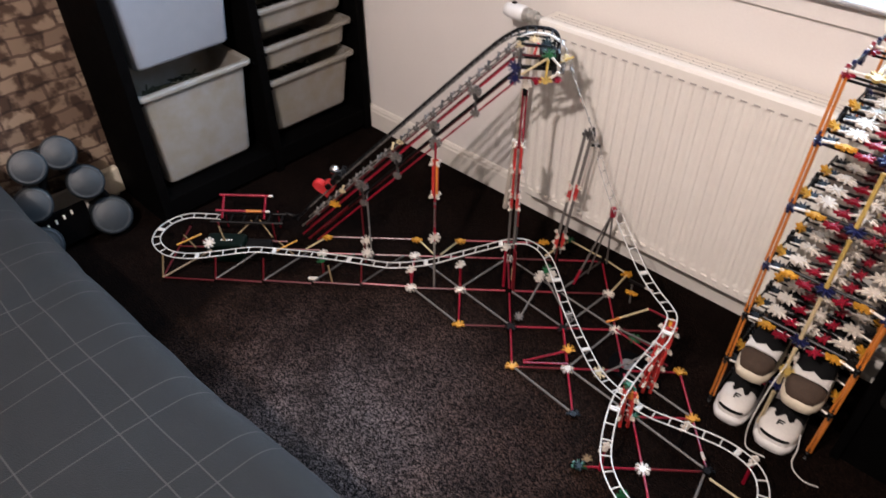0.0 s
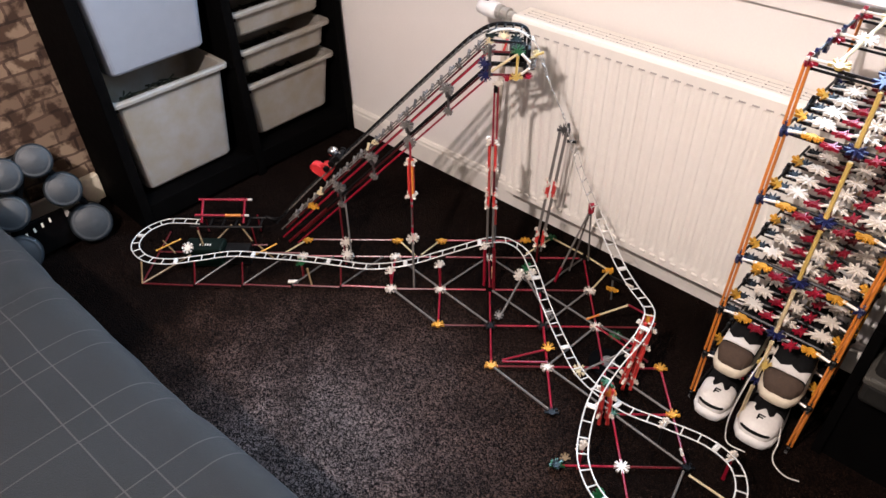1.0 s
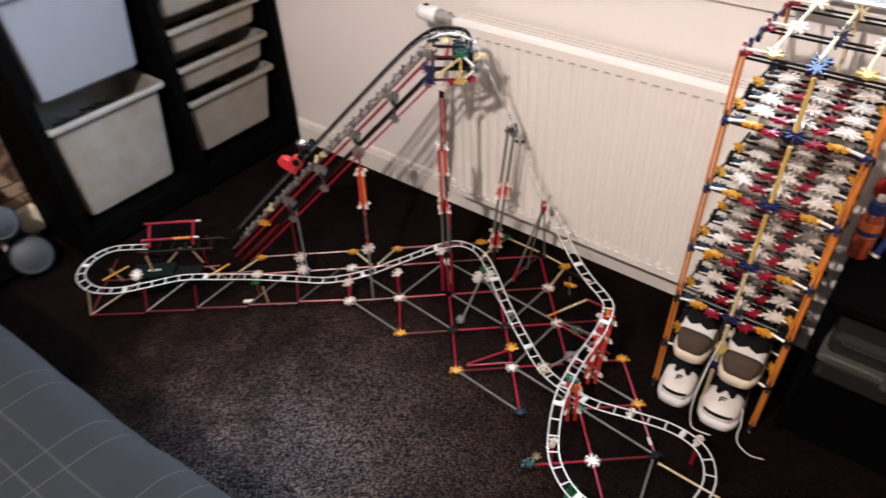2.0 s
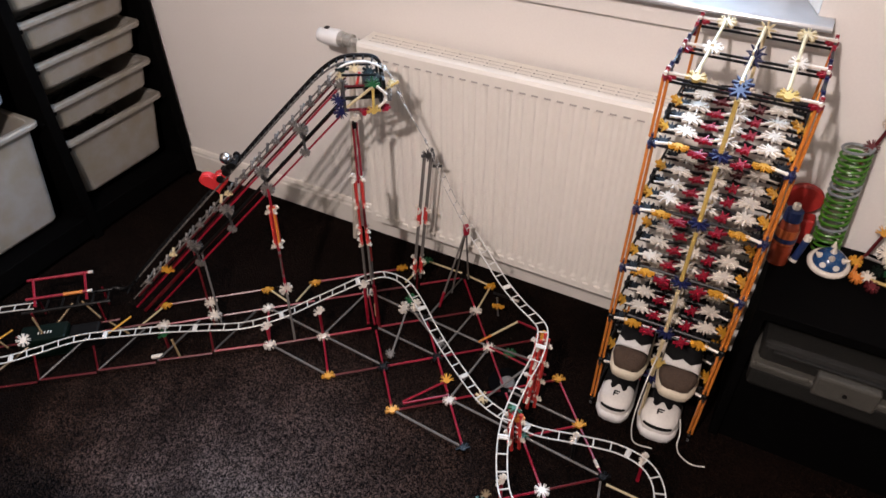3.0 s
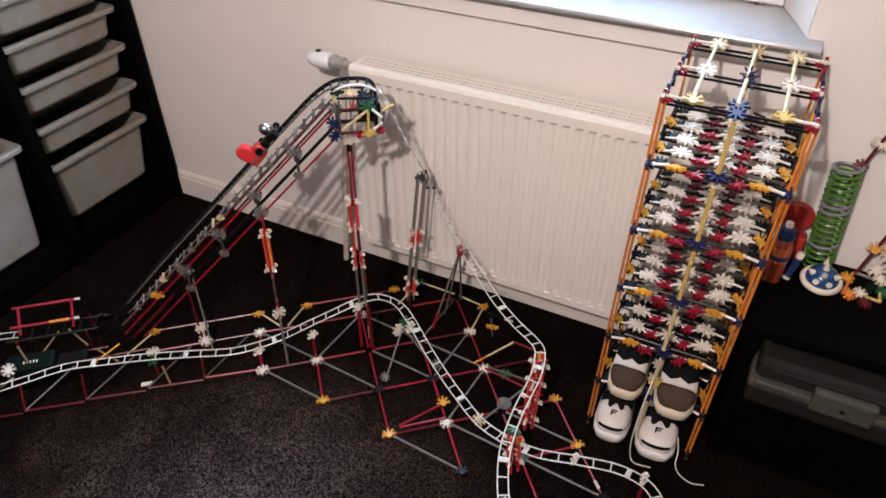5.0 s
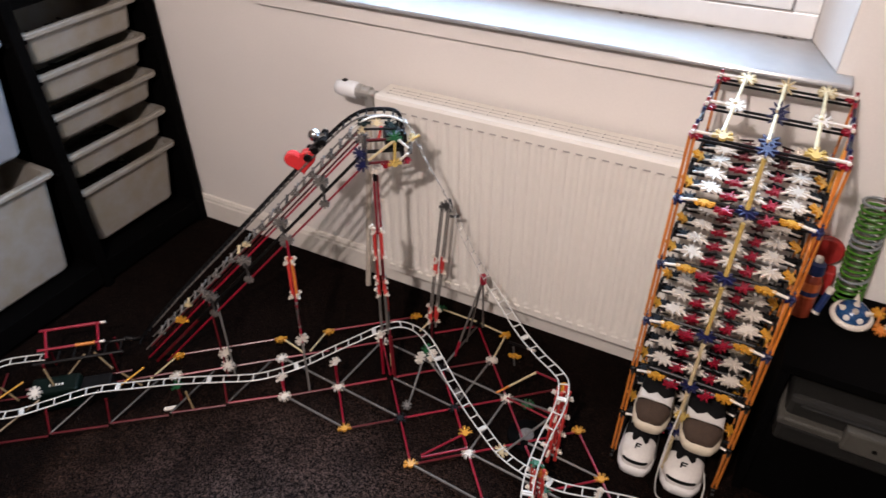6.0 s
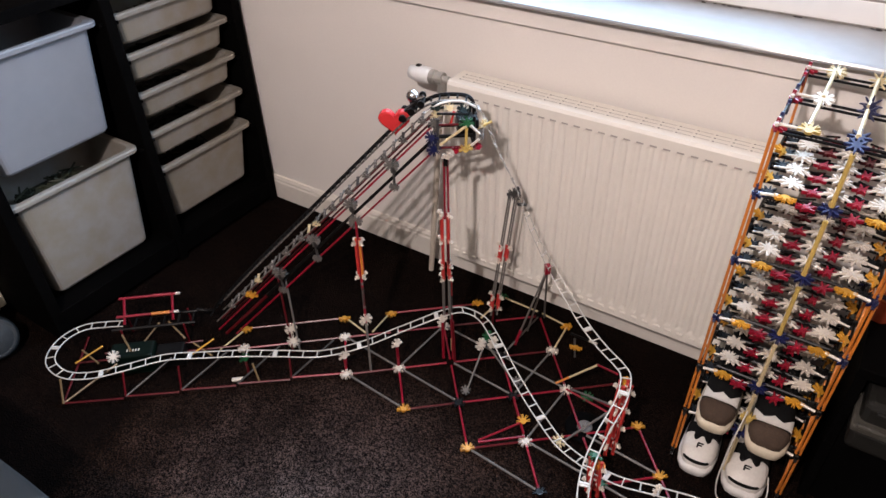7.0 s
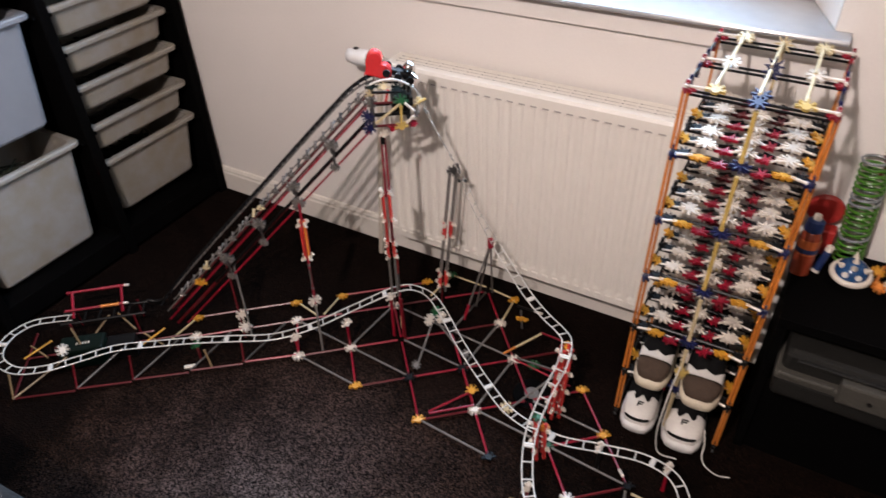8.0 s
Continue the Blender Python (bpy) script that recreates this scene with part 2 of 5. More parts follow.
def wallpaper_material():
    """A printed stone and brick effect: uneven courses in cream, tan and brown with dark joints."""
    m = bpy.data.materials.new("brick_print_wallpaper")
    m.use_nodes = True
    t = m.node_tree
    b = t.nodes["Principled BSDF"]
    b.inputs["Roughness"].default_value = 0.8
    co = t.nodes.new("ShaderNodeTexCoord").outputs["Object"]
    sw = t.nodes.new("ShaderNodeSeparateXYZ")
    cb = t.nodes.new("ShaderNodeCombineXYZ")
    warp = t.nodes.new("ShaderNodeTexNoise")
    warp.inputs["Scale"].default_value = 11
    t.links.new(co, warp.inputs["Vector"])
    off = t.nodes.new("ShaderNodeVectorMath")
    off.operation = "MULTIPLY_ADD"
    warp.inputs["Detail"].default_value = 5
    off.inputs[1].default_value, off.inputs[2].default_value = (0.04, 0.04, 0.032), (-0.02, -0.02, -0.016)
    t.links.new(warp.outputs["Color"], off.inputs[0])
    plus = t.nodes.new("ShaderNodeVectorMath")
    t.links.new(co, plus.inputs[0]), t.links.new(off.outputs[0], plus.inputs[1])
    t.links.new(plus.outputs[0], sw.inputs[0])
    t.links.new(sw.outputs[1], cb.inputs[0]), t.links.new(sw.outputs[2], cb.inputs[1])
    br = t.nodes.new("ShaderNodeTexBrick")
    br.inputs["Scale"].default_value = 1.0
    br.inputs["Brick Width"].default_value, br.inputs["Row Height"].default_value = 0.105, 0.052
    br.inputs["Mortar Size"].default_value, br.inputs["Bias"].default_value = 0.0045, -0.2
    br.inputs["Color1"].default_value, br.inputs["Color2"].default_value = (0.33, 0.245, 0.18, 1), (0.13, 0.078, 0.054, 1)
    br.inputs["Mortar"].default_value = (0.10, 0.062, 0.046, 1)
    t.links.new(cb.outputs[0], br.inputs["Vector"])
    n = t.nodes.new("ShaderNodeTexNoise")
    n.inputs["Scale"].default_value, n.inputs["Detail"].default_value = 19, 9
    t.links.new(co, n.inputs["Vector"])
    ramp = t.nodes.new("ShaderNodeValToRGB")
    ramp.color_ramp.elements[0].position, ramp.color_ramp.elements[1].position = 0.44, 0.54
    ramp.color_ramp.elements[0].color, ramp.color_ramp.elements[1].color = (0.26, 0.20, 0.17, 1), (1.0, 1.0, 0.96, 1)
    t.links.new(n.outputs[0], ramp.inputs[0])
    mul = t.nodes.new("ShaderNodeVectorMath")
    mul.operation = "MULTIPLY"
    t.links.new(br.outputs["Color"], mul.inputs[0]), t.links.new(ramp.outputs[0], mul.inputs[1])
    t.links.new(mul.outputs[0], b.inputs["Base Color"])
    return m


def duvet_material():
    """Grey cotton with pairs of thin cream lines woven into a check."""
    m = material("grey_check_cotton", (0.0026, 0.0032, 0.0034), 0.95, 0.35, 9, 0.4, fine=60)
    t = m.node_tree
    b = t.nodes["Principled BSDF"]
    old = b.inputs["Base Color"].links[0].from_socket
    uv = t.nodes.new("ShaderNodeUVMap").outputs[0]
    sep = t.nodes.new("ShaderNodeSeparateXYZ")
    t.links.new(uv, sep.inputs[0])
    last = None
    for axis, shift in ((0, 0.055), (1, 0.02), (0, 0.107), (1, 0.16)):
        chain = sep.outputs[axis]
        for op, value in (("ADD", -shift + 3.8), ("MODULO", 0.19), ("SUBTRACT", 0.095), ("ABSOLUTE", 0), ("LESS_THAN", 0.0013)):
            node = t.nodes.new("ShaderNodeMath")
            node.operation = op
            t.links.new(chain, node.inputs[0])
            node.inputs[1].default_value = value
            chain = node.outputs[0]
        if last is None:
            last = chain
        else:
            node = t.nodes.new("ShaderNodeMath")
            node.operation = "MAXIMUM"
            t.links.new(last, node.inputs[0]), t.links.new(chain, node.inputs[1])
            last = node.outputs[0]
    mix = t.nodes.new("ShaderNodeMix")
    mix.data_type = "RGBA"
    soft = t.nodes.new("ShaderNodeMath")
    soft.operation = "MULTIPLY"
    soft.inputs[1].default_value = 0.42
    t.links.new(last, soft.inputs[0])
    t.links.new(soft.outputs[0], mix.inputs[0]), t.links.new(old, mix.inputs[6])
    mix.inputs[7].default_value = (0.058, 0.055, 0.048, 1)
    t.links.new(mix.outputs[2], b.inputs["Base Color"])
    return m


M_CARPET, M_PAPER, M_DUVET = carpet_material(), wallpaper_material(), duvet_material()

# ---------- mesh helpers ----------


def mesh_of(bm, name, mat, smooth=False):
    bmesh.ops.recalc_face_normals(bm, faces=bm.faces)
    me = bpy.data.meshes.new(name)
    bm.to_mesh(me)
    bm.free()
    me.materials.append(mat)
    if smooth:
        for p in me.polygons:
            p.use_smooth = True
    return me


def part(name, bm, mat, parent=None, label="", m=None, smooth=False):
    ob = new(name, mesh_of(bm, name, mat, smooth))
    ob.parent = parent
    if m is not None:
        ob.matrix_basis = m
    return tagged(ob, label)


def thing(name, label, category, m=None, group="", kind=""):
    ob = new(name)
    ob.empty_display_size = 0.05
    if m is not None:
        ob.matrix_basis = m
    return tagged(ob, label, category, group, kind)


def box(lo, hi, bevel=0.0, bm=None):
    bm = bm or bmesh.new()
    m = Matrix.Translation([(a + b) / 2 for a, b in zip(lo, hi)]) @ Matrix.Diagonal([b - a for a, b in zip(lo, hi)] + [1])
    made = bmesh.ops.create_cube(bm, size=1, matrix=m)
    if bevel:
        edges = list({e for v in made["verts"] for e in v.link_edges})
        bmesh.ops.bevel(bm, geom=edges, offset=bevel, segments=2, affect="EDGES", profile=0.5)
    return bm


def tube(bm, points, r, n=6, closed=False):
    """A round bar along points; r: one radius or one for each point."""
    pts = [Vector(p) for p in points]
    rings, up = [], None
    for i, p in enumerate(pts):
        a = pts[i - 1] if i or closed else p
        b = pts[(i + 1) % len(pts)] if i + 1 < len(pts) or closed else p
        d = (b - a).normalized()
        if up is None:
            up = d.orthogonal().normalized()
        up = (up - d * up.dot(d)).normalized()
        side, rad = d.cross(up), (r[i] if isinstance(r, (list, tuple)) else r)
        rings.append([bm.verts.new(p + (up * math.cos(k * math.tau / n) + side * math.sin(k * math.tau / n)) * rad) for k in range(n)])
    pairs = list(zip(rings, rings[1:])) + ([(rings[-1], rings[0])] if closed else [])
    for a, b in pairs:
        for k in range(n):
            bm.faces.new((a[k], a[(k + 1) % n], b[(k + 1) % n], b[k]))
    if not closed:
        bm.faces.new(rings[0][::-1]), bm.faces.new(rings[-1])
    return bm


def lathe(profile, n=20, bm=None):
    """profile: (radius, height) pairs turned about z."""
    bm = bm or bmesh.new()
    rings = [[bm.verts.new((r * math.cos(k * math.tau / n), r * math.sin(k * math.tau / n), z)) for k in range(n)] for r, z in profile]
    for a, b in zip(rings, rings[1:]):
        for k in range(n):
            bm.faces.new((a[k], a[(k + 1) % n], b[(k + 1) % n], b[k]))
    bm.faces.new(rings[0][::-1]), bm.faces.new(rings[-1])
    return bm


def smooth_path(points, step=6):
    """Catmull-Rom through the points."""
    p = [Vector(q) for q in points]
    p = [2 * p[0] - p[1], *p, 2 * p[-1] - p[-2]]
    out = []
    for a, b, c, d in zip(p, p[1:], p[2:], p[3:]):
        for k in range(step):
            s = k / step
            out.append(0.5 * (2 * b + (c - a) * s + (2 * a - 5 * b + 4 * c - d) * s * s + (3 * b - a - 3 * c + d) * s ** 3))
    return out + [p[-2]]


def even(points, gap):
    """The same line in equal steps."""
    out, left = [points[0].copy()], gap
    for a, b in zip(points, points[1:]):
        length = (b - a).length
        while left <= length:
            out.append(a.lerp(b, left / length))
            left += gap
        left -= length
    return out

# ---------- the room ----------
WALL_Y, WEST_X, EAST_X, SOUTH_Y, TOP = 0.605, -1.15, 2.75, -2.9, 2.4
WIN_L, WIN_R, WIN_B, WIN_T = -0.35, 1.08, 0.935, 2.1


def structure(name, bm, mat, label, category):
    return tagged(part(name, bm, mat), label, category, "", "structure")


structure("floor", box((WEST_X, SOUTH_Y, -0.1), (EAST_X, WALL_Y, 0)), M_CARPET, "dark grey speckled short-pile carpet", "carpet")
wn = box((WEST_X - 0.2, WALL_Y, -0.1), (EAST_X + 0.2, WALL_Y + 0.27, WIN_B - 0.06))
box((WEST_X - 0.2, WALL_Y, WIN_B - 0.06), (WIN_L, WALL_Y + 0.27, TOP), bm=wn)
box((WIN_R, WALL_Y, WIN_B - 0.06), (EAST_X + 0.2, WALL_Y + 0.27, TOP), bm=wn)
box((WIN_L, WALL_Y, WIN_T), (WIN_R, WALL_Y + 0.27, TOP), bm=wn)
structure("wall_north", wn, M_WALL, "cream painted wall with a window opening", "wall")
structure("wall_west", box((WEST_X - 0.2, SOUTH_Y - 0.2, -0.1), (WEST_X, WALL_Y, TOP)), M_PAPER, "wall with printed brick-effect wallpaper in tan and brown", "wall")
structure("wall_south", box((WEST_X, SOUTH_Y - 0.2, -0.1), (EAST_X, SOUTH_Y, TOP)), M_DIM, "plain unseen wall, darkened to cut bounced light", "wall")
structure("wall_east", box((EAST_X, SOUTH_Y - 0.2, -0.1), (EAST_X + 0.2, WALL_Y, TOP)), M_DIM, "plain unseen wall, darkened to cut bounced light", "wall")
structure("ceiling", box((WEST_X - 0.2, SOUTH_Y - 0.2, TOP), (EAST_X + 0.2, WALL_Y + 0.27, TOP + 0.15)), M_CEIL, "unseen ceiling, greyed to cut bounced light", "ceiling")


def skirting(x0, x1):
    """A moulded board: flat face, an ogee step and a thin top lip."""
    prof = [(0.0, 0.0), (-0.014, 0.0), (-0.014, 0.072), (-0.011, 0.078), (-0.011, 0.086), (-0.006, 0.096), (0.0, 0.098)]
    bm = bmesh.new()
    ends = [[bm.verts.new((x, WALL_Y - 0.001 + y, z)) for y, z in prof] for x in (x0, x1)]
    for k in range(len(prof)):
        j = (k + 1) % len(prof)
        bm.faces.new((ends[0][k], ends[0][j], ends[1][j], ends[1][k]))
    bm.faces.new(ends[0]), bm.faces.new(ends[1][::-1])
    return bm


structure("baseboard", skirting(WEST_X + 0.3, EAST_X), M_TRIM, "cream gloss-painted moulded skirting board", "skirting board")
structure("baseboard_west", box((WEST_X + 0.001, SOUTH_Y, 0), (WEST_X + 0.016, -0.37, 0.1), 0.004), M_TRIM, "cream gloss-painted skirting board", "skirting board")

# the window: board with rounded nose, plastic frame, sash and pane
win = tagged(thing("window_1", "white plastic window with a wide bright sill board", "window"), kind="structure")
bm = box((WIN_L - 0.06, WALL_Y - 0.016, 0.868), (1.105, WALL_Y - 0.001, 0.9205), 0.003)
part("sill_apron", bm, M_WALL, win)
bm = bmesh.new()
prof = [(0.2, 0.9215), (-0.040, 0.9215), (-0.047, 0.9228), (-0.0505, 0.926), (-0.051, 0.930), (-0.049, 0.9340), (-0.043, 0.9362), (0.2, 0.9365)]
ends = [[bm.verts.new((x, WALL_Y + y, z)) for y, z in prof] for x in (WIN_L - 0.05, 1.112)]
for k in range(len(prof)):
    bm.faces.new((ends[0][k], ends[0][(k + 1) % len(prof)], ends[1][(k + 1) % len(prof)], ends[1][k]))
bm.faces.new(ends[0]), bm.faces.new(ends[1][::-1])
part("window_sill", bm, M_SILL, win, "white glossy plastic sill board with rounded nose")


# splayed plaster reveal beside the frame
FRAME_R = 1.02
bm = bmesh.new()
low, high = [[bm.verts.new((x, y, z)) for x, y in ((FRAME_R + 0.001, 0.775), (WIN_R - 0.001, WALL_Y + 0.002), (WIN_R - 0.001, 0.86), (FRAME_R + 0.001, 0.86))] for z in (0.938, WIN_T - 0.003)]
for k in range(4):
    bm.faces.new((low[k], low[(k + 1) % 4], high[(k + 1) % 4], high[k]))
bm.faces.new(low[::-1]), bm.faces.new(high)
part("reveal", bm, M_WALL, win, "cream plastered window reveal")
# grey sealant along the foot of the frame, with a few dark mould specks
part("sealant", tube(bmesh.new(), [(WIN_L + 0.01, 0.7745, 0.9385), (FRAME_R - 0.01, 0.7745, 0.9385)], 0.0022, 6), M_SEAL, win, "thin grey line of old sealant")
rnd = random.Random(12)
for x0, n in ((0.655, 7), (0.955, 7), (0.60, 3), (0.80, 3), (0.46, 2)):
    for _ in range(n):
        x, r = x0 + rnd.gauss(0, 0.012), rnd.uniform(0.0015, 0.0035)
        bm = bmesh.new()
        bmesh.ops.create_icosphere(bm, subdivisions=1, radius=1, matrix=Matrix.Translation((x, 0.7725 - rnd.uniform(0, 0.006), 0.938)) @ Matrix.Diagonal((r * 2.2, r, r * 0.5, 1)))
        part("mould_speck", bm, M_GASKET, win, "dark mould speck")


def frame_ring(x0, x1, z0, z1, y0, y1, w):
    bm = box((x0, y0, z0), (x1, y1, z0 + w), 0.004)
    box((x0, y0, z1 - w), (x1, y1, z1), 0.004, bm)
    box((x0, y0 + 0.001, z0 + w), (x0 + w, y1, z1 - w), 0.004, bm)
    box((x1 - w, y0 + 0.001, z0 + w), (x1, y1, z1 - w), 0.004, bm)
    return bm


part("window_frame", frame_ring(WIN_L + 0.002, FRAME_R, 0.938, WIN_T - 0.002, 0.775, 0.84, 0.055), M_UPVC, win)
part("gasket", frame_ring(WIN_L + 0.054, FRAME_R - 0.052, 0.99, WIN_T - 0.054, 0.7735, 0.83, 0.006), M_SEAL, win, "thin grey rubber seal")
part("sash", frame_ring(WIN_L + 0.06, FRAME_R - 0.058, 0.996, WIN_T - 0.06, 0.770, 0.83, 0.075), M_UPVC, win)
M_GLASS = material("window_glass", (0.95, 0.97, 0.97), 0.02, 0.01, 5, glass=1.0)
pane = part("pane", box((WIN_L + 0.13, 0.79, 1.068), (FRAME_R - 0.128, 0.796, WIN_T - 0.13)), M_GLASS, win)
pane.visible_shadow = False

# ---------- radiator ----------


def radiator():
    ob = thing("radiator", "cream enamelled panel radiator with vertical ribs and a top grille", "radiator", pose(0.033, 0.5, 0.118))
    w, h, pitch = 0.9, 0.6, 0.0323
    bm = bmesh.new()
    # ribbed front panel: flat borders above and below, shallow channels between
    n, start = 27, 0.0133
    cols = [(0.0, 0.0), (start - 0.004, 0.0)]
    for k in range(n):
        x = start + k * pitch
        cols += [(x + 0.004, 0.0034), (x + 0.011, 0.0034), (x + 0.017, 0.0), (x + pitch - 0.004, 0.0)]
    cols.append((w, 0.0))
    levels = [(0.0, 0, 0.012), (0.012, 0, 0), (0.045, 0, 0), (0.056, 1, 0), (h - 0.044, 1, 0), (h - 0.035, 0, 0), (h - 0.012, 0, 0), (h - 0.003, 0, 0.004), (h, 0, 0.014)]
    grid = [[bm.verts.new((x, d * use + back, z)) for x, d in cols] for z, use, back in levels]
    for a, b in zip(grid, grid[1:]):
        for k in range(len(cols) - 1):
            bm.faces.new((a[k], a[k + 1], b[k + 1], b[k]))
    part("front_panel", bm, M_RAD, ob)
    bm = box((0.006, 0.013, 0.01), (w - 0.006, 0.022, h - 0.012))
    part("core", bm, M_RAD, ob)
    part("back_panel", box((0.004, 0.055, 0.01), (w - 0.004, 0.066, h - 0.02), 0.003), M_RAD, ob)
    for x in (0.0, w - 0.003):
        part("side_panel", box((x, 0.006, 0.012), (x + 0.003, 0.07, h - 0.004)), M_RAD, ob)
    # top grille: bars across and along
    for k in range(4):
        part("grille_bar", box((0.004, 0.015 + k * 0.0165, h - 0.006), (w - 0.004, 0.0312 + k * 0.0165, h - 0.001)), M_RAD, ob)
    for k in range(22):
        x = 0.004 + k * (w - 0.02) / 21
        part("grille_bridge", box((x, 0.0155, h - 0.0075), (x + 0.012, 0.071, h - 0.002)), M_RAD, ob)
    # flush grey strips paint the shade of the pressed notches
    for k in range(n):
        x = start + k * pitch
        part("slot", box((x + 0.003, -0.0008, h - 0.0385), (x + 0.020, 0.0010, h - 0.0347)), M_NOTCH_SHADE, ob, "grey strip painting the shade of a notch above a rib")
    for k in range(n):
        x = start + k * pitch
        part("weld_dimple", box((x + 0.0035, -0.0048, 0.0295), (x + 0.0225, 0.002, 0.0385), 0.003), M_RAD, ob)
    # dark and grey blocks on the grille paint its shaded openings
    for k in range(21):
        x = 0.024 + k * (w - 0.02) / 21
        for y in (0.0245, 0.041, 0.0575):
            part("painted_hole", box((x, y, h - 0.0022), (x + 0.005, y + 0.003, h - 0.0006)), M_HOLE_SHADE, ob)
            part("painted_slit", box((x + 0.007, y + 0.0008, h - 0.0022), (x + 0.036, y + 0.0026, h - 0.0008)), M_NOTCH_SHADE, ob)
    # wall brackets reach back to the plaster
    for x in (0.14, 0.76):
        part("bracket", box((x, 0.066, 0.05), (x + 0.03, 0.1045, h - 0.05)), M_RAD, ob)
    return ob


radiator()


def valve():
    ob = thing("radiator_valve", "white thermostatic radiator valve with nickel body and painted pipe", "valve", pose(0.022, 0.522, 0.706))
    bm = bmesh.new()
    tube(bm, [(-0.052, 0, 0), (-0.058, 0, 0), (-0.062, 0, 0), (-0.105, 0, 0), (-0.122, 0, 0), (-0.126, 0, 0)], [0.017, 0.022, 0.0235, 0.0225, 0.019, 0.011], 20)
    part("head", bm, M_UPVC, ob, smooth=True)
    part("marker", box((-0.1, -0.008, 0.0235), (-0.088, 0.004, 0.0265)), M_BLACK, ob, "small black setting mark")
    bm = tube(bmesh.new(), [(-0.055, 0, 0), (-0.04, 0, 0), (-0.039, 0, 0), (-0.03, 0, 0), (-0.029, 0, 0), (-0.014, 0, 0)], [0.02, 0.02, 0.016, 0.016, 0.018, 0.018], 12)
    part("union_nut", bm, M_STEEL, ob)
    bm = tube(bmesh.new(), [(-0.016, 0, 0), (0.004, 0, 0)], 0.011, 12)
    tube(bm, [(-0.02, 0, 0.004), (-0.02, 0, -0.05)], 0.013, 12)
    part("body", bm, M_STEEL, ob)
    part("pipe", tube(bmesh.new(), [(-0.02, 0, -0.045), (-0.028, 0.004, -0.08), (-0.053, 0.008, -0.33), (-0.066, 0.008, -0.48), (-0.086, 0.008, -0.706)], 0.009, 10), M_PIPE, ob)
    return ob


valve()

# ---------- storage unit and bins ----------
UX0, UX1, UY0, UY1, UH = WEST_X + 0.004, -0.832, -0.348, 0.588, 0.945


def storage_unit():
    ob = thing("storage_unit", "tall black-stained wooden storage frame holding pull-out bins", "storage unit", pose(0, 0, 0))
    mid = 0.126
    for y in (UY0, mid - 0.016, UY1 - 0.034):
        part("side_panel", box((UX0, y, 0.0), (UX1, y + 0.034, UH), 0.003), M_BLACKWOOD, ob)
    for y0, y1 in ((UY0 + 0.034, mid - 0.016), (mid + 0.018, UY1 - 0.034)):
        part("base_board", box((UX0, y0, 0.02), (UX1 - 0.004, y1, 0.092), 0.002), M_BLACKWOOD, ob)
        part("top_board", box((UX0, y0, UH - 0.03), (UX1 - 0.002, y1, UH), 0.002), M_BLACKWOOD, ob)
        part("back_board", box((UX0, y0, 0.135), (UX0 + 0.008, y1, UH - 0.03)), M_BLACKWOOD, ob)
    for y0, y1, zs in ((UY0 + 0.034, mid - 0.016, BIG), (mid + 0.018, UY1 - 0.034, SMALL)):
        for z, h in zs:
            part("runner", box((UX0 + 0.01, y0, z - 0.022), (UX1 - 0.01, y0 + 0.012, z - 0.012)), M_BLACKWOOD, ob)
            part("runner", box((UX0 + 0.01, y1 - 0.012, z - 0.022), (UX1 - 0.01, y1, z - 0.012)), M_BLACKWOOD, ob)
    return ob


BIG = ((0.458, 0.350), (0.850, 0.330))
SMALL = ((0.346, 0.220), (0.472, 0.096), (0.603, 0.092), (0.725, 0.093), (0.844, 0.099))


def rounded(x0, x1, y0, y1, r, z, n=4):
    pts = []
    for cx, cy, a0 in ((x1 - r, y1 - r, 0), (x0 + r, y1 - r, 90), (x0 + r, y0 + r, 180), (x1 - r, y0 + r, 270)):
        for k in range(n + 1):
            a = radians(a0 + 90 * k / n)
            pts.append((cx + r * math.cos(a), cy + r * math.sin(a), z))
    return pts


def shell(rings, closed_ends=True):
    bm = bmesh.new()
    vs = [[bm.verts.new(p) for p in r] for r in rings]
    pairs = list(zip(vs, vs[1:])) + ([] if closed_ends else [(vs[-1], vs[0])])
    for a, b in pairs:
        for k in range(len(a)):
            bm.faces.new((a[k], a[(k + 1) % len(a)], b[(k + 1) % len(a)], b[k]))
    if closed_ends:
        bm.faces.new(vs[0][::-1]), bm.faces.new(vs[-1])
    return bm


def storage_bin(label, m, mat, length, depth, h, taper):
    """An open tub with thin tapered walls, and a turned-over rim with a lower lip; y is the width, x the depth."""
    ob = thing("storage_bin", label, "storage bin", m, "bins in the storage unit")
    ring = lambda z, s, grow: rounded(-depth / 2 + s - grow, depth / 2 - s + grow, -length / 2 + s - grow, length / 2 - s + grow, 0.024, z, 5)
    f = lambda z: taper * (-z / h)
    part("tub", shell([ring(-h, taper + 0.012, 0), ring(-h + 0.004, taper + 0.004, 0), ring(-h + 0.012, f(-h + 0.012), 0), ring(-0.003, 0, 0), ring(-0.003, 0.003, 0), ring(-h + 0.012, f(-h) + 0.003, 0)]), mat, ob)
    part("rim", shell([ring(-0.015, 0, 0.0005), ring(-0.015, 0, 0.015), ring(-0.012, 0, 0.0175), ring(-0.002, 0, 0.018), ring(0.001, 0, 0.016), ring(0.002, 0, 0.010), ring(0.0, 0.003, 0)], False), mat, ob)
    return ob


storage_unit()
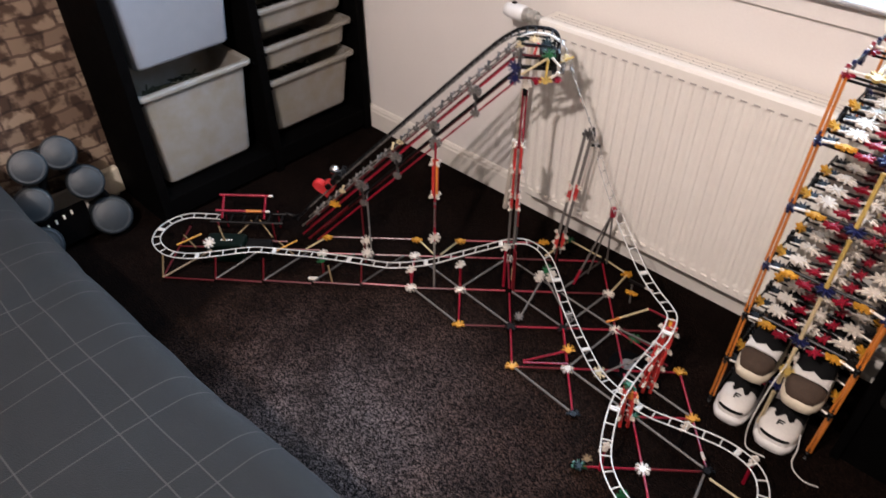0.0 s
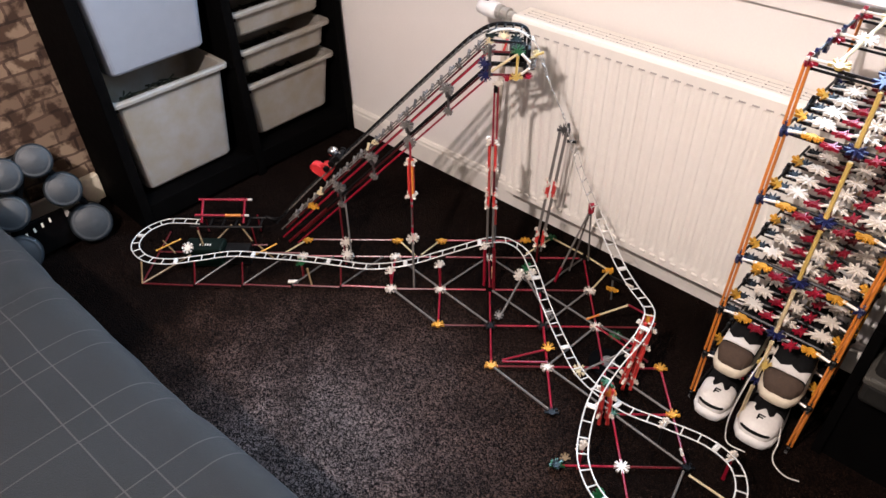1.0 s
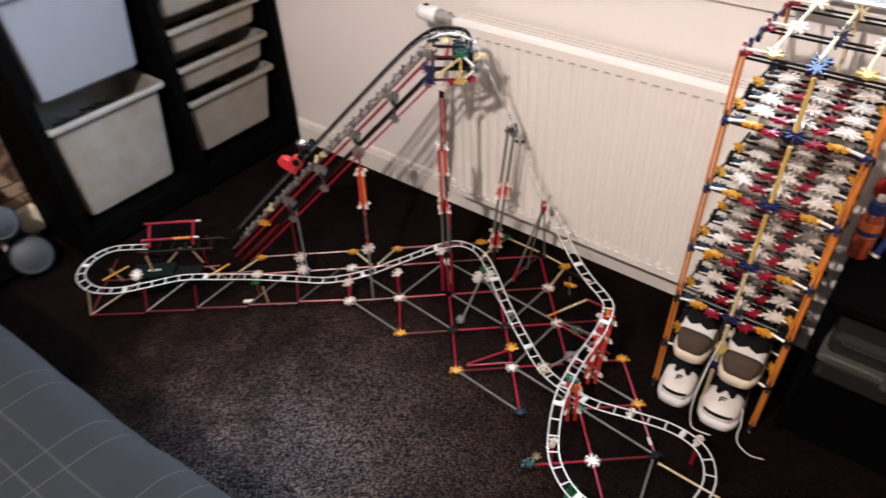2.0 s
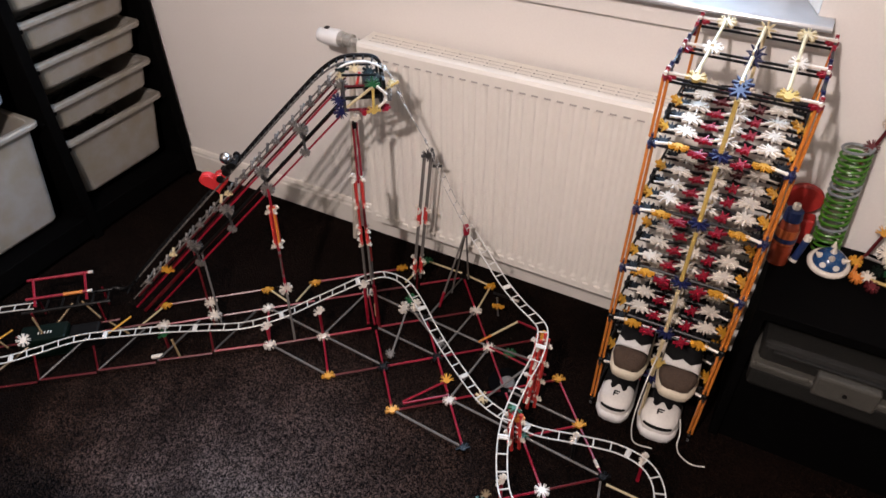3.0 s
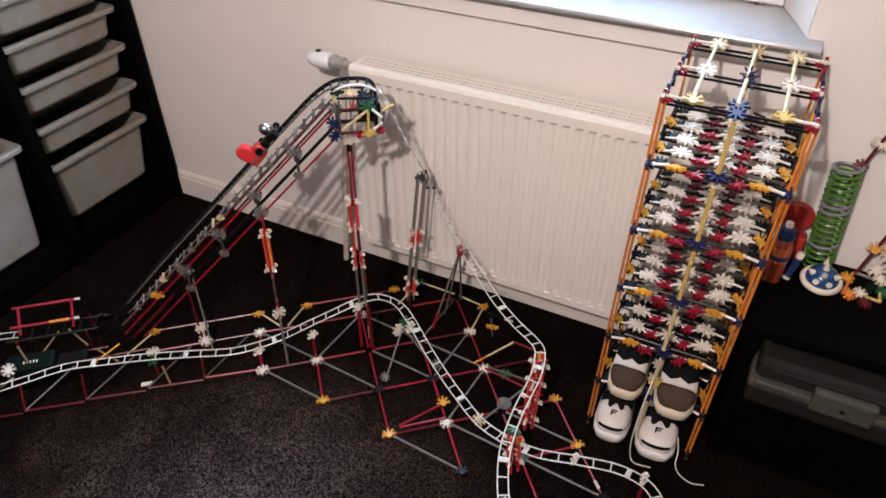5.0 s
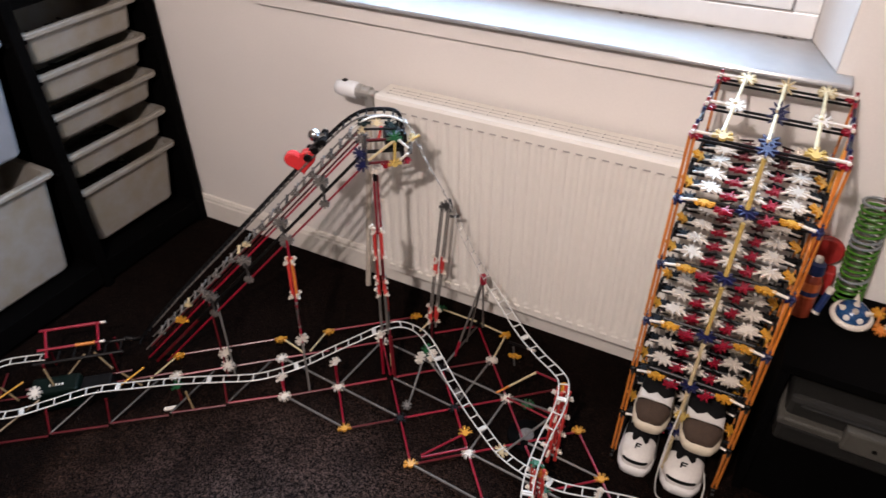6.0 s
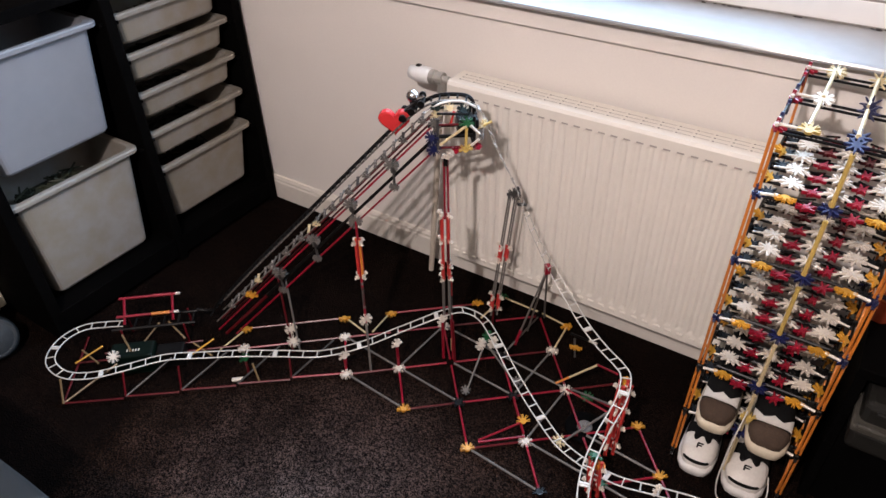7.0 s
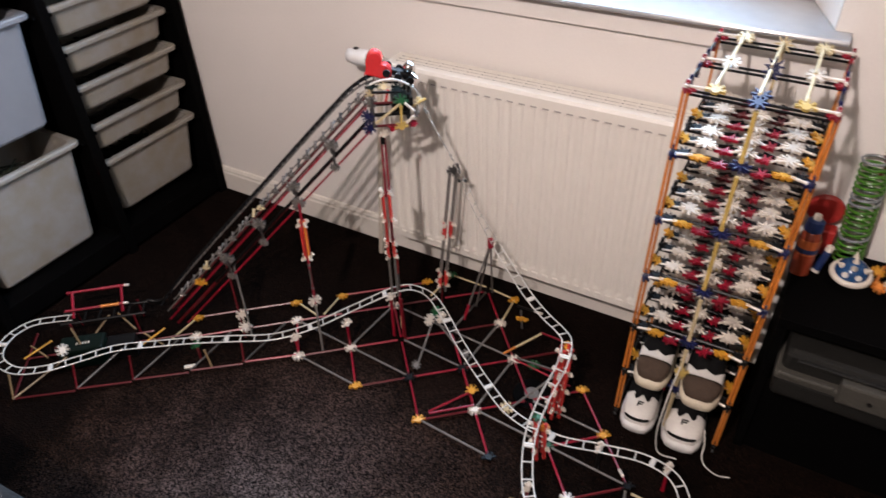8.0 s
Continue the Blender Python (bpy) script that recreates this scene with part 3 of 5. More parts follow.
for name, zs, ym in (("big", BIG, -0.112), ("small", SMALL, 0.342)):
    for i, (z, h) in enumerate(zs):
        deep = h > 0.15
        label = "deep milky white plastic storage bin" if deep else "shallow milky white plastic storage bin"
        width = 0.384 if name == "big" else 0.372
        storage_bin(label + " sitting in the black frame", pose(-0.990, ym, z), M_BIN_BLUED if (name == "big" and i == 1) else M_BIN, width, 0.260, h, 0.027 if h > 0.25 else 0.023 if deep else 0.011)
        if (name, i) != ("big", 1):
            heap = bmesh.new()
            rnd = random.Random(i * 7 + len(name))
            for _ in range(70):
                p = Vector((rnd.uniform(-0.06, 0.06), rnd.uniform(-0.10, 0.10), rnd.uniform(-0.062, -0.045) - (0.02 if not deep else 0.025)))
                d = Vector((rnd.uniform(-1, 1), rnd.uniform(-1, 1), rnd.uniform(-0.15, 0.15))).normalized() * rnd.uniform(0.02, 0.05)
                tube(heap, [p - d, p + d], 0.0032, 5)
            box((-0.085, -0.115 if not deep else -0.10, -h + 0.012), (0.085, 0.115 if not deep else 0.10, -0.062 - (0.02 if not deep else 0.025)), 0.01, heap)
            hp = part("bin_contents", heap, M_CLUTTER if name == "big" else M_DARKBITS, m=pose(-0.990, ym, z))
            tagged(hp, "jumble of small dark toy rods filling a bin", "toy parts", kind="stuff")

# ---------- toy construction kit: rods and connectors ----------
ROD_R = 0.0029
_rods, _connectors = {}, {}


def rod_mesh(length, mat, r=ROD_R):
    key = (round(length, 3), mat.name, r)
    if key not in _rods:
        bm = bmesh.new()
        # two collars near the ends, a ribbed bar between
        e = min(0.006, length * 0.15)
        tube(bm, [(0, 0, -length / 2), (0, 0, -length / 2 + e), (0, 0, -length / 2 + e), (0, 0, length / 2 - e), (0, 0, length / 2 - e), (0, 0, length / 2)],
             [r * 1.15, r * 1.15, r, r, r * 1.15, r * 1.15], 6)
        _rods[key] = mesh_of(bm, "rod", mat)
    return _rods[key]


def rod(parent, p, q, mat, r=ROD_R, name="rod"):
    p, q = Vector(p), Vector(q)
    ob = new(name, rod_mesh((q - p).length, mat, r))
    ob.parent = parent
    ob.matrix_basis = Matrix.Translation((p + q) / 2) @ (q - p).to_track_quat("Z", "Y").to_matrix().to_4x4()
    return ob


def connector_mesh(mat, arms, size=0.0185, thick=0.0062, plain=False):
    """A hub ring with forked clips; arms: how many of the eight clips it has."""
    key = (mat.name, arms, size, plain)
    if key not in _connectors:
        bm, line = bmesh.new(), []
        for k in range(8):
            a = k * math.tau / 8
            fork = ((0.40, -0.105), (0.64, -0.145), (0.96, -0.175), (1.0, -0.14), (0.97, -0.075), (0.62, -0.04), (0.62, 0.04), (0.97, 0.075), (1.0, 0.14), (0.96, 0.175), (0.64, 0.145), (0.40, 0.105))
            if plain:
                fork = ((0.36, -0.13), (0.58, -0.10), (0.74, -0.12), (1.08, -0.03), (1.08, 0.03), (0.74, 0.12), (0.58, 0.10), (0.36, 0.13))
            for x, y in fork if k < arms else ((0.42, -0.1), (0.42, 0.1)):
                line.append((size * (x * math.cos(a) - y * math.sin(a)), size * (x * math.sin(a) + y * math.cos(a))))
        low, high = [[bm.verts.new((x, y, z)) for x, y in line] for z in (-thick / 2, thick / 2)]
        for k in range(len(line)):
            j = (k + 1) % len(line)
            bm.faces.new((low[k], low[j], high[j], high[k]))
        bm.faces.new(low[::-1]), bm.faces.new(high)
        _connectors[key] = mesh_of(bm, "connector", mat)
    return _connectors[key]


def connector(parent, p, mat, arms=8, rx=0, ry=0, rz=0, size=0.0185, plain=False):
    ob = new("connector", connector_mesh(mat, arms, size, 0.0062, plain))
    ob.parent = parent
    ob.matrix_basis = pose(*p, rx, ry, rz)
    return ob


# ---------- roller coaster ----------
GRID = pose(0, 0, 0, 0, 0, 40.7)
L = 0.15
coaster = thing("toy_roller_coaster", "toy roller coaster of red and grey rods with white ladder track", "roller coaster", GRID)
Z0 = 0.012


def g(a, b, z=Z0):
    return (a * L, b * L, z)


# floor grid: red squares with grey diagonals
ROWS_X = {1: (-2, 4), 0: (0, 4), -1: (1, 5), -2: (2, 5), -3: (3, 5), -4: (3, 5)}
for b, (a0, a1) in ROWS_X.items():
    for a in range(a0, a1):
        if (a, b) == (3, -3):
            continue
        rod(coaster, (a * L + 0.012, b * L, Z0), ((a + 1) * L - 0.012, b * L, Z0), M_RED if (a + b) % 3 else M_DARKRED)
for a, b0, b1 in ((0, 0, 1), (1, -1, 0), (2, -2, 1), (3, -3, 0), (4, -5, 1), (5, -4, -2)):
    for b in range(b0, b1):
        rod(coaster, (a * L, b * L + 0.012, Z0), (a * L, (b + 1) * L - 0.012, Z0), M_RED)
for a, b, a2, b2 in ((0, 0, 1, -1), (1, 0, 2, -1), (0, 1, 1, 0), (1, 0, 2, 1), (2, 1, 3, 0), (3, 0, 4, -1), (2, -2, 3, -3), (3, -2, 4, -3), (2, 0, 3, -1), (3, -1, 4, 0), (3, 0, 4, 1), (4, -2, 5, -3), (4, -3, 5, -4), (3, -2, 4, -1)):
    p, q = Vector(g(a, b, Z0 + 0.004)), Vector(g(a2, b2, Z0 + 0.004))
    d = (q - p).normalized() * 0.012
    rod(coaster, p + d, q - d, M_GREY)
for a, b, mat, arms in ((0, 0, M_WHITE, 8), (1, 0, M_WHITE, 8), (4, 0, M_WHITE, 8), (2, 1, M_WHITE, 8), (0, 1, M_WHITE, 8), (-1, 1, M_WHITE, 8), (-2, 1, M_WHITE, 8), (4, -1, M_WHITE, 8),
                        (3, -2, M_WHITE, 8), (4, -4, M_WHITE, 8), (1, -1, M_AMBER, 5), (2, -2, M_AMBER, 5), (5, -3, M_AMBER, 5), (5, -2, M_AMBER, 5),
                        (2, -1, M_BLACK, 8), (3, -1, M_BLACK, 8), (3, 0, M_BLACK, 8), (3, -3, M_BLACK, 5), (3, -4, M_GREEN, 5), (4, -3, M_GREEN, 5), (5, -4, M_BLACK, 5), (4, 1, M_BLACK, 5)):
    connector(coaster, g(a, b), mat, arms, 0, 0, (a * 37 + b * 61) % 9 - 4)

# back row that braces the posts, with amber half connectors and cream struts
YB = 0.235
# left rod takes the darker red, painting the dimmer light there
for a, b in ((-0.30, 0.0), (0.15, 0.42)):
    rod(coaster, (a, YB, Z0), (b, YB, Z0), M_DARKRED if a < 0 else M_RED)
for x, side in ((0.0, 1), (0.145, -1)):
    connector(coaster, (x, YB, Z0), M_AMBER, 5, 0, 0, 180)
    rod(coaster, (x + side * 0.012, YB - 0.01, Z0), (x + side * 0.062, YB - 0.075, Z0), M_CREAM, 0.0028)
connector(coaster, (0.42, YB, Z0), M_AMBER, 5, 0, 0, 0)
connector(coaster, (-0.30, YB, Z0), M_AMBER, 5, 0, 0, 180)
rod(coaster, (-0.31, YB - 0.012, Z0), (-0.37, YB - 0.08, Z0), M_CREAM, 0.0028)
for p, q, mat in (((0.42, 0.17, Z0), (0.50, 0.245, Z0), M_CREAM), ((0.51, 0.25, Z0), (0.60, 0.17, Z0), M_CREAM), ((0.61, 0.16, Z0), (0.665, 0.10, Z0), M_CREAM), ((0.67, 0.09, Z0), (0.61, 0.01, Z0), M_CREAM)):
    rod(coaster, p, q, mat, 0.0028)
connector(coaster, (0.505, 0.252, Z0), M_GREEN, 5)
connector(coaster, (0.668, 0.095, Z0), M_AMBER, 5, 0, 0, 200)

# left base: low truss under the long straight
# dim light at this end is painted by darker red and cream rods
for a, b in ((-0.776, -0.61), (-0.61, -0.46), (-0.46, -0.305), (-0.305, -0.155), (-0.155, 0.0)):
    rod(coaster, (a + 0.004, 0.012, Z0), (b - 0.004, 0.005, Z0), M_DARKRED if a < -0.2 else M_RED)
    rod(coaster, (a, 0.012, Z0), (b - 0.03, 0.10, 0.055), M_DGREY if a > -0.7 else M_CREAM_DIM, 0.0028)
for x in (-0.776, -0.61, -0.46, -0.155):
    rod(coaster, (x, 0.012, Z0), (x, 0.05, 0.07), M_CREAM_DIM if x < -0.7 else M_DARKRED, 0.0028)
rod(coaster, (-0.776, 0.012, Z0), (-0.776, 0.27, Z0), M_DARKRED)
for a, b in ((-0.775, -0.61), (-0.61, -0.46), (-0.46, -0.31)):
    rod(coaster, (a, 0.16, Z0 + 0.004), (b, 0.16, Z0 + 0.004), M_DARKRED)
rod(coaster, (-0.255, 0.03, 0.066), (-0.245, 0.012, Z0), M_CREAM_DIM)
for x, y in ((-0.73, 0.15), (-0.41, 0.13)):
    for s in (-1, 1):
        rod(coaster, (x - 0.03, y - s * 0.03, 0.05 + s * 0.004), (x + 0.03, y + s * 0.03, 0.05 + s * 0.004), M_AMBER if s > 0 else M_CREAM_DIM, 0.0026)
connector(coaster, (-0.64, 0.095, 0.088), M_WHITE, 8, 35, 0, 0)
part("white_plug", box((-0.325, 0.028, 0.002), (-0.292, 0.040, 0.010), 0.003), M_WHITE, coaster)

# motor block and station
part("motor", box((-0.665, 0.10, 0.003), (-0.54, 0.165, 0.075), 0.008), M_MOTOR, coaster, "dark green toy motor block")
for k in range(5):
    part("motor_mark", box((-0.615 + k * 0.008, 0.122, 0.0752), (-0.6115 + k * 0.008, 0.131, 0.0758)), M_WHITE, coaster, "pale bar of lettering")
part("motor_gearbox", box((-0.54, 0.112, 0.003), (-0.46, 0.16, 0.06), 0.006), M_BLACK, coaster, "black gearbox of the toy motor")
for y in (0.225, 0.275):
    rod(coaster, (-0.68, y, 0.07), (-0.44, y, 0.07), M_BLACK, 0.004)
for k in range(6):
    rod(coaster, (-0.66 + k * 0.042, 0.222, 0.068), (-0.66 + k * 0.042, 0.278, 0.068), M_BLACK, 0.003)
for x in (-0.65, -0.47):
    for y in (0.215, 0.285):
        rod(coaster, (x, y, 0.004), (x, y, 0.075), M_DARKRED)
for x in (-0.645, -0.505):
    rod(coaster, (x, 0.24, 0.075), (x, 0.30, 0.127), M_RED, 0.004)
for y, z in ((0.243, 0.104), (0.30, 0.126)):
    rod(coaster, (-0.66, y, z), (-0.495, y, z), M_RED, 0.0038)
    part("rail_cap", tube(bmesh.new(), [(-0.495, y, z), (-0.482, y, z)], 0.004, 8), M_WHITE, coaster)
    rod(coaster, (-0.56, y, z), (-0.508, y, z), M_ORANGE if y < 0.27 else M_RED, 0.0046)
for a, b in (((-0.60, 0.19, 0.03), (-0.55, 0.25, 0.06)), ((-0.52, 0.24, 0.07), (-0.47, 0.19, 0.04)), ((-0.60, 0.12, 0.08), (-0.64, 0.19, 0.08))):
    rod(coaster, a, b, M_CREAM_DIM, 0.0028)
rod(coaster, (-0.70, 0.175, 0.028), (-0.42, 0.185, 0.028), M_DARKRED)

# ---------- lift hill ----------
HA, HB = Vector((-0.43, 0.27, 0)), Vector((0.281, 0.12, 0))
HD = (HB - HA).normalized()
HN = Vector((-HD.y, HD.x, 0))


def hill(s, z, side=0.0):
    return HA + HD * s + HN * side + Vector((0, 0, z))


RAIL = [(-0.02, 0.062), (0.03, 0.064), (0.094, 0.136), (0.224, 0.276), (0.413, 0.471), (0.547, 0.610), (0.638, 0.703), (0.69, 0.752), (0.736, 0.780), (0.785, 0.785), (0.815, 0.779), (0.826, 0.758), (0.828, 0.722)]
for side, r, mat, lab in ((-0.017, 0.0026, M_PALE, "smoky clear lift rail"), (0.017, 0.0052, M_BLACK, "black plastic lift rail")):
    pts = smooth_path([hill(s, z, side) for s, z in RAIL[slice(2, -3) if side < 0 else slice(0, None)]], 4)
    part("chain_rail", tube(bmesh.new(), pts, r, 6), mat, coaster, lab)
line = even(smooth_path([hill(s, z) for s, z in RAIL], 6), 0.021)
for k, p in enumerate(line[3:-2]):
    rod(coaster, p - HN * (0.019 if k % 3 == 0 else 0.002), p + HN * 0.019, M_BLACK, 0.0024, "chain_link")


def chord(s):
    return 0.058 + (s - 0.03) * 1.04


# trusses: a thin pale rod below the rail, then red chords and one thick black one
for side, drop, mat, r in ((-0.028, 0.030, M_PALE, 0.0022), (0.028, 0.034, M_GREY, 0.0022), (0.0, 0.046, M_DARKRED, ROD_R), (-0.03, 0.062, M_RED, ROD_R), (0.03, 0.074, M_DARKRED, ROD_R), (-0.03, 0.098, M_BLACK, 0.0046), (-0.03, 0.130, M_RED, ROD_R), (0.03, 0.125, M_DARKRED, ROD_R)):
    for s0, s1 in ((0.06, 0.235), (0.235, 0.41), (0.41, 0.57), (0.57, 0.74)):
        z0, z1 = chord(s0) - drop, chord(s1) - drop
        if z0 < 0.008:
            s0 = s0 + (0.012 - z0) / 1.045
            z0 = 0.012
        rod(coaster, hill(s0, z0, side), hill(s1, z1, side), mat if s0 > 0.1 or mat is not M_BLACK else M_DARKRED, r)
# clips that carry the rail, and the cross pieces behind them
for k in range(25):
    s = 0.12 + k * 0.0245
    p = hill(s, chord(s) - 0.014, -0.02)
    mat = M_CREAM if k in (4, 11) else M_DGREY if k % 5 == 2 else M_PALE
    rod(coaster, p + HN * 0.006, p - HN * 0.012 + Vector((0, 0, -0.014)), mat, 0.0036, "clip")
    if k % 3 == 0:
        rod(coaster, p + HN * 0.036 + Vector((0, 0, -0.010)), p - HN * 0.008 + Vector((0, 0, -0.012)), M_GREY, 0.0020, "crosspiece")
    if k % 2 == 0:
        connector(coaster, hill(s, chord(s) - 0.028, -0.03), M_CREAM if k in (4, 12) else M_PALE, 5, 80, 0, -12, 0.011)
connector(coaster, hill(0.19, chord(0.19) - 0.052, -0.034), M_AMBER, 5, 90, 0, -12)
# paired grey joints where the truss sections meet
for s in (0.285, 0.40, 0.513, 0.628):
    connector(coaster, hill(s, chord(s) - 0.060, -0.036), M_GREY, 8, 90, 0, -12, 0.019)
    connector(coaster, hill(s + 0.006, chord(s) - 0.066, -0.030), M_DGREY, 8, 90, 0, 60, 0.019)
    connector(coaster, hill(s + 0.002, chord(s) - 0.124, -0.034), M_GREY, 8, 90, 0, -12, 0.013)
    rod(coaster, hill(s + 0.003, chord(s) - 0.062, -0.032), hill(s + 0.003, chord(s) - 0.122, -0.032), M_DGREY, 0.0036)
# leg near the foot of the hill, down to the floor
for x, mat in ((-0.155, M_DARKRED), (-0.135, M_GREY)):
    rod(coaster, (x, 0.12, 0.004), (x - 0.012, 0.195, 0.235), mat)
connector(coaster, (-0.15, 0.13, 0.04), M_WHITE, 8, 60, 0, 0)
connector(coaster, (-0.152, 0.145, 0.075), M_WHITE, 8, 80, 0, 20)
connector(coaster, (-0.155, 0.20, 0.235), M_GREY, 8, 90, 0, 0)

# post with orange sleeve
P0, P1 = Vector((0.070, 0.008, 0.003)), Vector((0.074, 0.105, 0.465))
for a, b, mat in ((0, 0.35, M_GREY), (0.35, 0.6, M_RED), (0.45, 0.62, M_GREY), (0.62, 1.0, M_RED)):
    rod(coaster, P0.lerp(P1, a), P0.lerp(P1, b), mat, 0.0034)
connector(coaster, P0.lerp(P1, 0.37), M_WHITE, 8, 80, 0, 20, 0.019)
for s in (0.66, 0.87):
    for k in range(4):
        a = k * math.pi / 2 + 0.6
        c = P0.lerp(P1, s) + Vector((math.cos(a) * 0.0105, math.sin(a) * 0.0105, 0))
        connector(coaster, c, M_WHITE, 3, 90, 0, math.degrees(a), 0.010)
for k in range(4):
    a = k * math.pi / 2 + 0.6
    o = Vector((math.cos(a), math.sin(a), 0)) * 0.0075
    rod(coaster, P0.lerp(P1, 0.665) + o, P0.lerp(P1, 0.89) + o, M_ORANGE if k % 2 else M_SLEEVE, 0.0036, "sleeve_rod")
connector(coaster, P0.lerp(P1, 1.0), M_GREY, 8, 90, 0, -12)

# main tower: four grey posts with red sleeves and white clips
TX, TY = 0.298, 0.045
for dx in (-0.008, 0.008):
    for dy in (-0.008, 0.008):
        rod(coaster, (TX + dx, TY + dy, 0.15), (TX + dx, TY + dy, 0.30), M_GREY, 0.0029)
        for z0, z1 in ((0.297, 0.345), (0.345, 0.415), (0.415, 0.50)):
            rod(coaster, (TX + dx * (1 if z0 != 0.345 else 0.85), TY + dy, z0), (TX + dx * (1 if z0 != 0.345 else 0.85), TY + dy, z1), M_DARKRED if z0 == 0.345 and dx > 0 else M_SLEEVE, 0.0040 if z0 != 0.345 else 0.0030, "sleeve_rod")
for z in (0.295, 0.338, 0.42, 0.50):
    for k in range(4):
        a = k * math.pi / 2 + math.pi / 4
        connector(coaster, (TX + math.cos(a) * 0.0125, TY + math.sin(a) * 0.0125, z), M_WHITE, 3, 90, 0, math.degrees(a), 0.011)
rod(coaster, (TX + 0.000, TY - 0.004, 0.49), (TX + 0.001, TY - 0.004, 0.655), M_RED, 0.0026)
rod(coaster, (TX + 0.010, TY + 0.002, 0.49), (TX + 0.010, TY + 0.002, 0.655), M_RED, 0.0026)
connector(coaster, (TX + 0.008, TY - 0.008, 0.670), M_WHITE, 5, 90, 0, 10, 0.0135)
part("black_joint", box((TX - 0.001, TY - 0.010, 0.645), (TX + 0.009, TY + 0.002, 0.668), 0.002), M_BLACK, coaster)
rod(coaster, (TX + 0.014, TY + 0.010, 0.15), (TX + 0.014, TY + 0.010, 0.235), M_GREY, 0.0030)
rod(coaster, (TX + 0.014, TY + 0.010, 0.22), (TX + 0.014, TY + 0.010, 0.29), M_SLEEVE, 0.0036)
for x, y in ((TX - 0.012, 0.05), (TX + 0.012, 0.02)):
    rod(coaster, (x, y, 0.004), (x, TY, 0.155), M_RED, 0.0036)
rod(coaster, (0.30, 0.145, 0.01), (0.30, 0.06, 0.15), M_DARKRED)
rod(coaster, (0.312, -0.005, 0.005), (0.312, 0.035, 0.14), M_DARKRED, 0.004)
part("amber_pin", tube(bmesh.new(), [(0.309, 0.03, 0.03), (0.309, 0.033, 0.075)], 0.004, 8), M_CREAM, coaster)

# head of the hill: a cage of short rods and mixed connectors
for x, y in ((0.286, 0.045), (0.286, 0.105), (0.372, 0.045), (0.372, 0.105)):
    rod(coaster, (x, y, 0.688), (x, y, 0.765), M_BLACK if x > 0.3 else M_DGREY, 0.0034)
for y in (0.050, 0.105):
    rod(coaster, (0.270, y, 0.719), (0.374, y, 0.714), M_BLACK, 0.0046)
    rod(coaster, (0.272, y, 0.689), (0.384, y, 0.684), M_DGREY if y > 0.1 else M_DARKRED, 0.0034)
    rod(coaster, (0.286, y, 0.776), (0.358, y, 0.769), M_BLACK, 0.0030)
    rod(coaster, (0.284, y, 0.748), (0.340, y, 0.745), M_DARKRED, 0.0030)
for x in (0.286, 0.372):
    for z in (0.690, 0.745):
        rod(coaster, (x, 0.045, z), (x, 0.105, z), M_BLACK, 0.0034)
part("gear_block", box((0.334, 0.052, 0.716), (0.374, 0.098, 0.752), 0.004), M_BLACK, coaster, "black gear housing")
part("rail_stop", box((0.372, 0.052, 0.728), (0.384, 0.082, 0.752), 0.003), M_BLACK, coaster)
rod(coaster, (0.352, 0.034, 0.748), (0.290, 0.038, 0.702), M_CREAM, 0.0034)
rod(coaster, (0.352, 0.034, 0.742), (0.350, 0.034, 0.692), M_YELLOW, 0.0034)
rod(coaster, (0.361, 0.030, 0.750), (0.381, 0.028, 0.728), M_WHITE, 0.0034)
rod(coaster, (0.380, 0.028, 0.714), (0.362, 0.030, 0.698), M_WHITE, 0.0034)
rod(coaster, (0.319, 0.058, 0.745), (0.327, 0.058, 0.774), M_SLEEVE, 0.0032)
rod(coaster, (0.382, 0.060, 0.726), (0.416, 0.061, 0.740), M_YELLOW, 0.0030)
for x, y, z, mat, arms, rx, rz, size in ((0.272, 0.044, 0.720, M_BLUE, 8, 80, -20, 0.0165), (0.276, 0.045, 0.689, M_BLUE, 8, 85, 10, 0.018), (0.352, 0.036, 0.752, M_GREEN, 5, 75, 0, 0.0185), (0.350, 0.036, 0.686, M_YELLOW, 5, 85, 5, 0.017),
                                         (0.380, 0.039, 0.686, M_RED, 5, 70, 30, 0.012), (0.328, 0.040, 0.681, M_RED, 4, 90, 0, 0.013), (0.397, 0.063, 0.731, M_CREAM, 5, 80, 40, 0.014), (0.318, 0.066, 0.778, M_CREAM, 5, 60, 0, 0.014),
                                         (0.350, 0.066, 0.770, M_MOTOR, 8, 40, 15, 0.0165), (0.290, 0.072, 0.779, M_MOTOR, 5, 40, 0, 0.016), (0.285, 0.072, 0.760, M_CREAM, 5, 70, 20, 0.013), (0.283, 0.062, 0.746, M_GREY, 8, 85, -10, 0.0165),
                                         (0.392, 0.062, 0.712, M_PALE, 8, 85, 70, 0.017), (0.383, 0.090, 0.735, M_DGREY, 8, 90, 80, 0.016)):
    connector(coaster, (x, y, z), mat, arms, rx, 0, rz, size)
part("inner_rail", tube(bmesh.new(), smooth_path([(0.262, 0.078, 0.765), (0.290, 0.074, 0.786), (0.322, 0.071, 0.794), (0.352, 0.068, 0.791), (0.378, 0.066, 0.778)], 4), 0.0026, 6), M_TRACK, coaster, "curved white inner rail")

# grey tower on the drop
G0, G1 = Vector((0.45, 0.135, 0.06)), Vector((0.492, 0.125, 0.49))
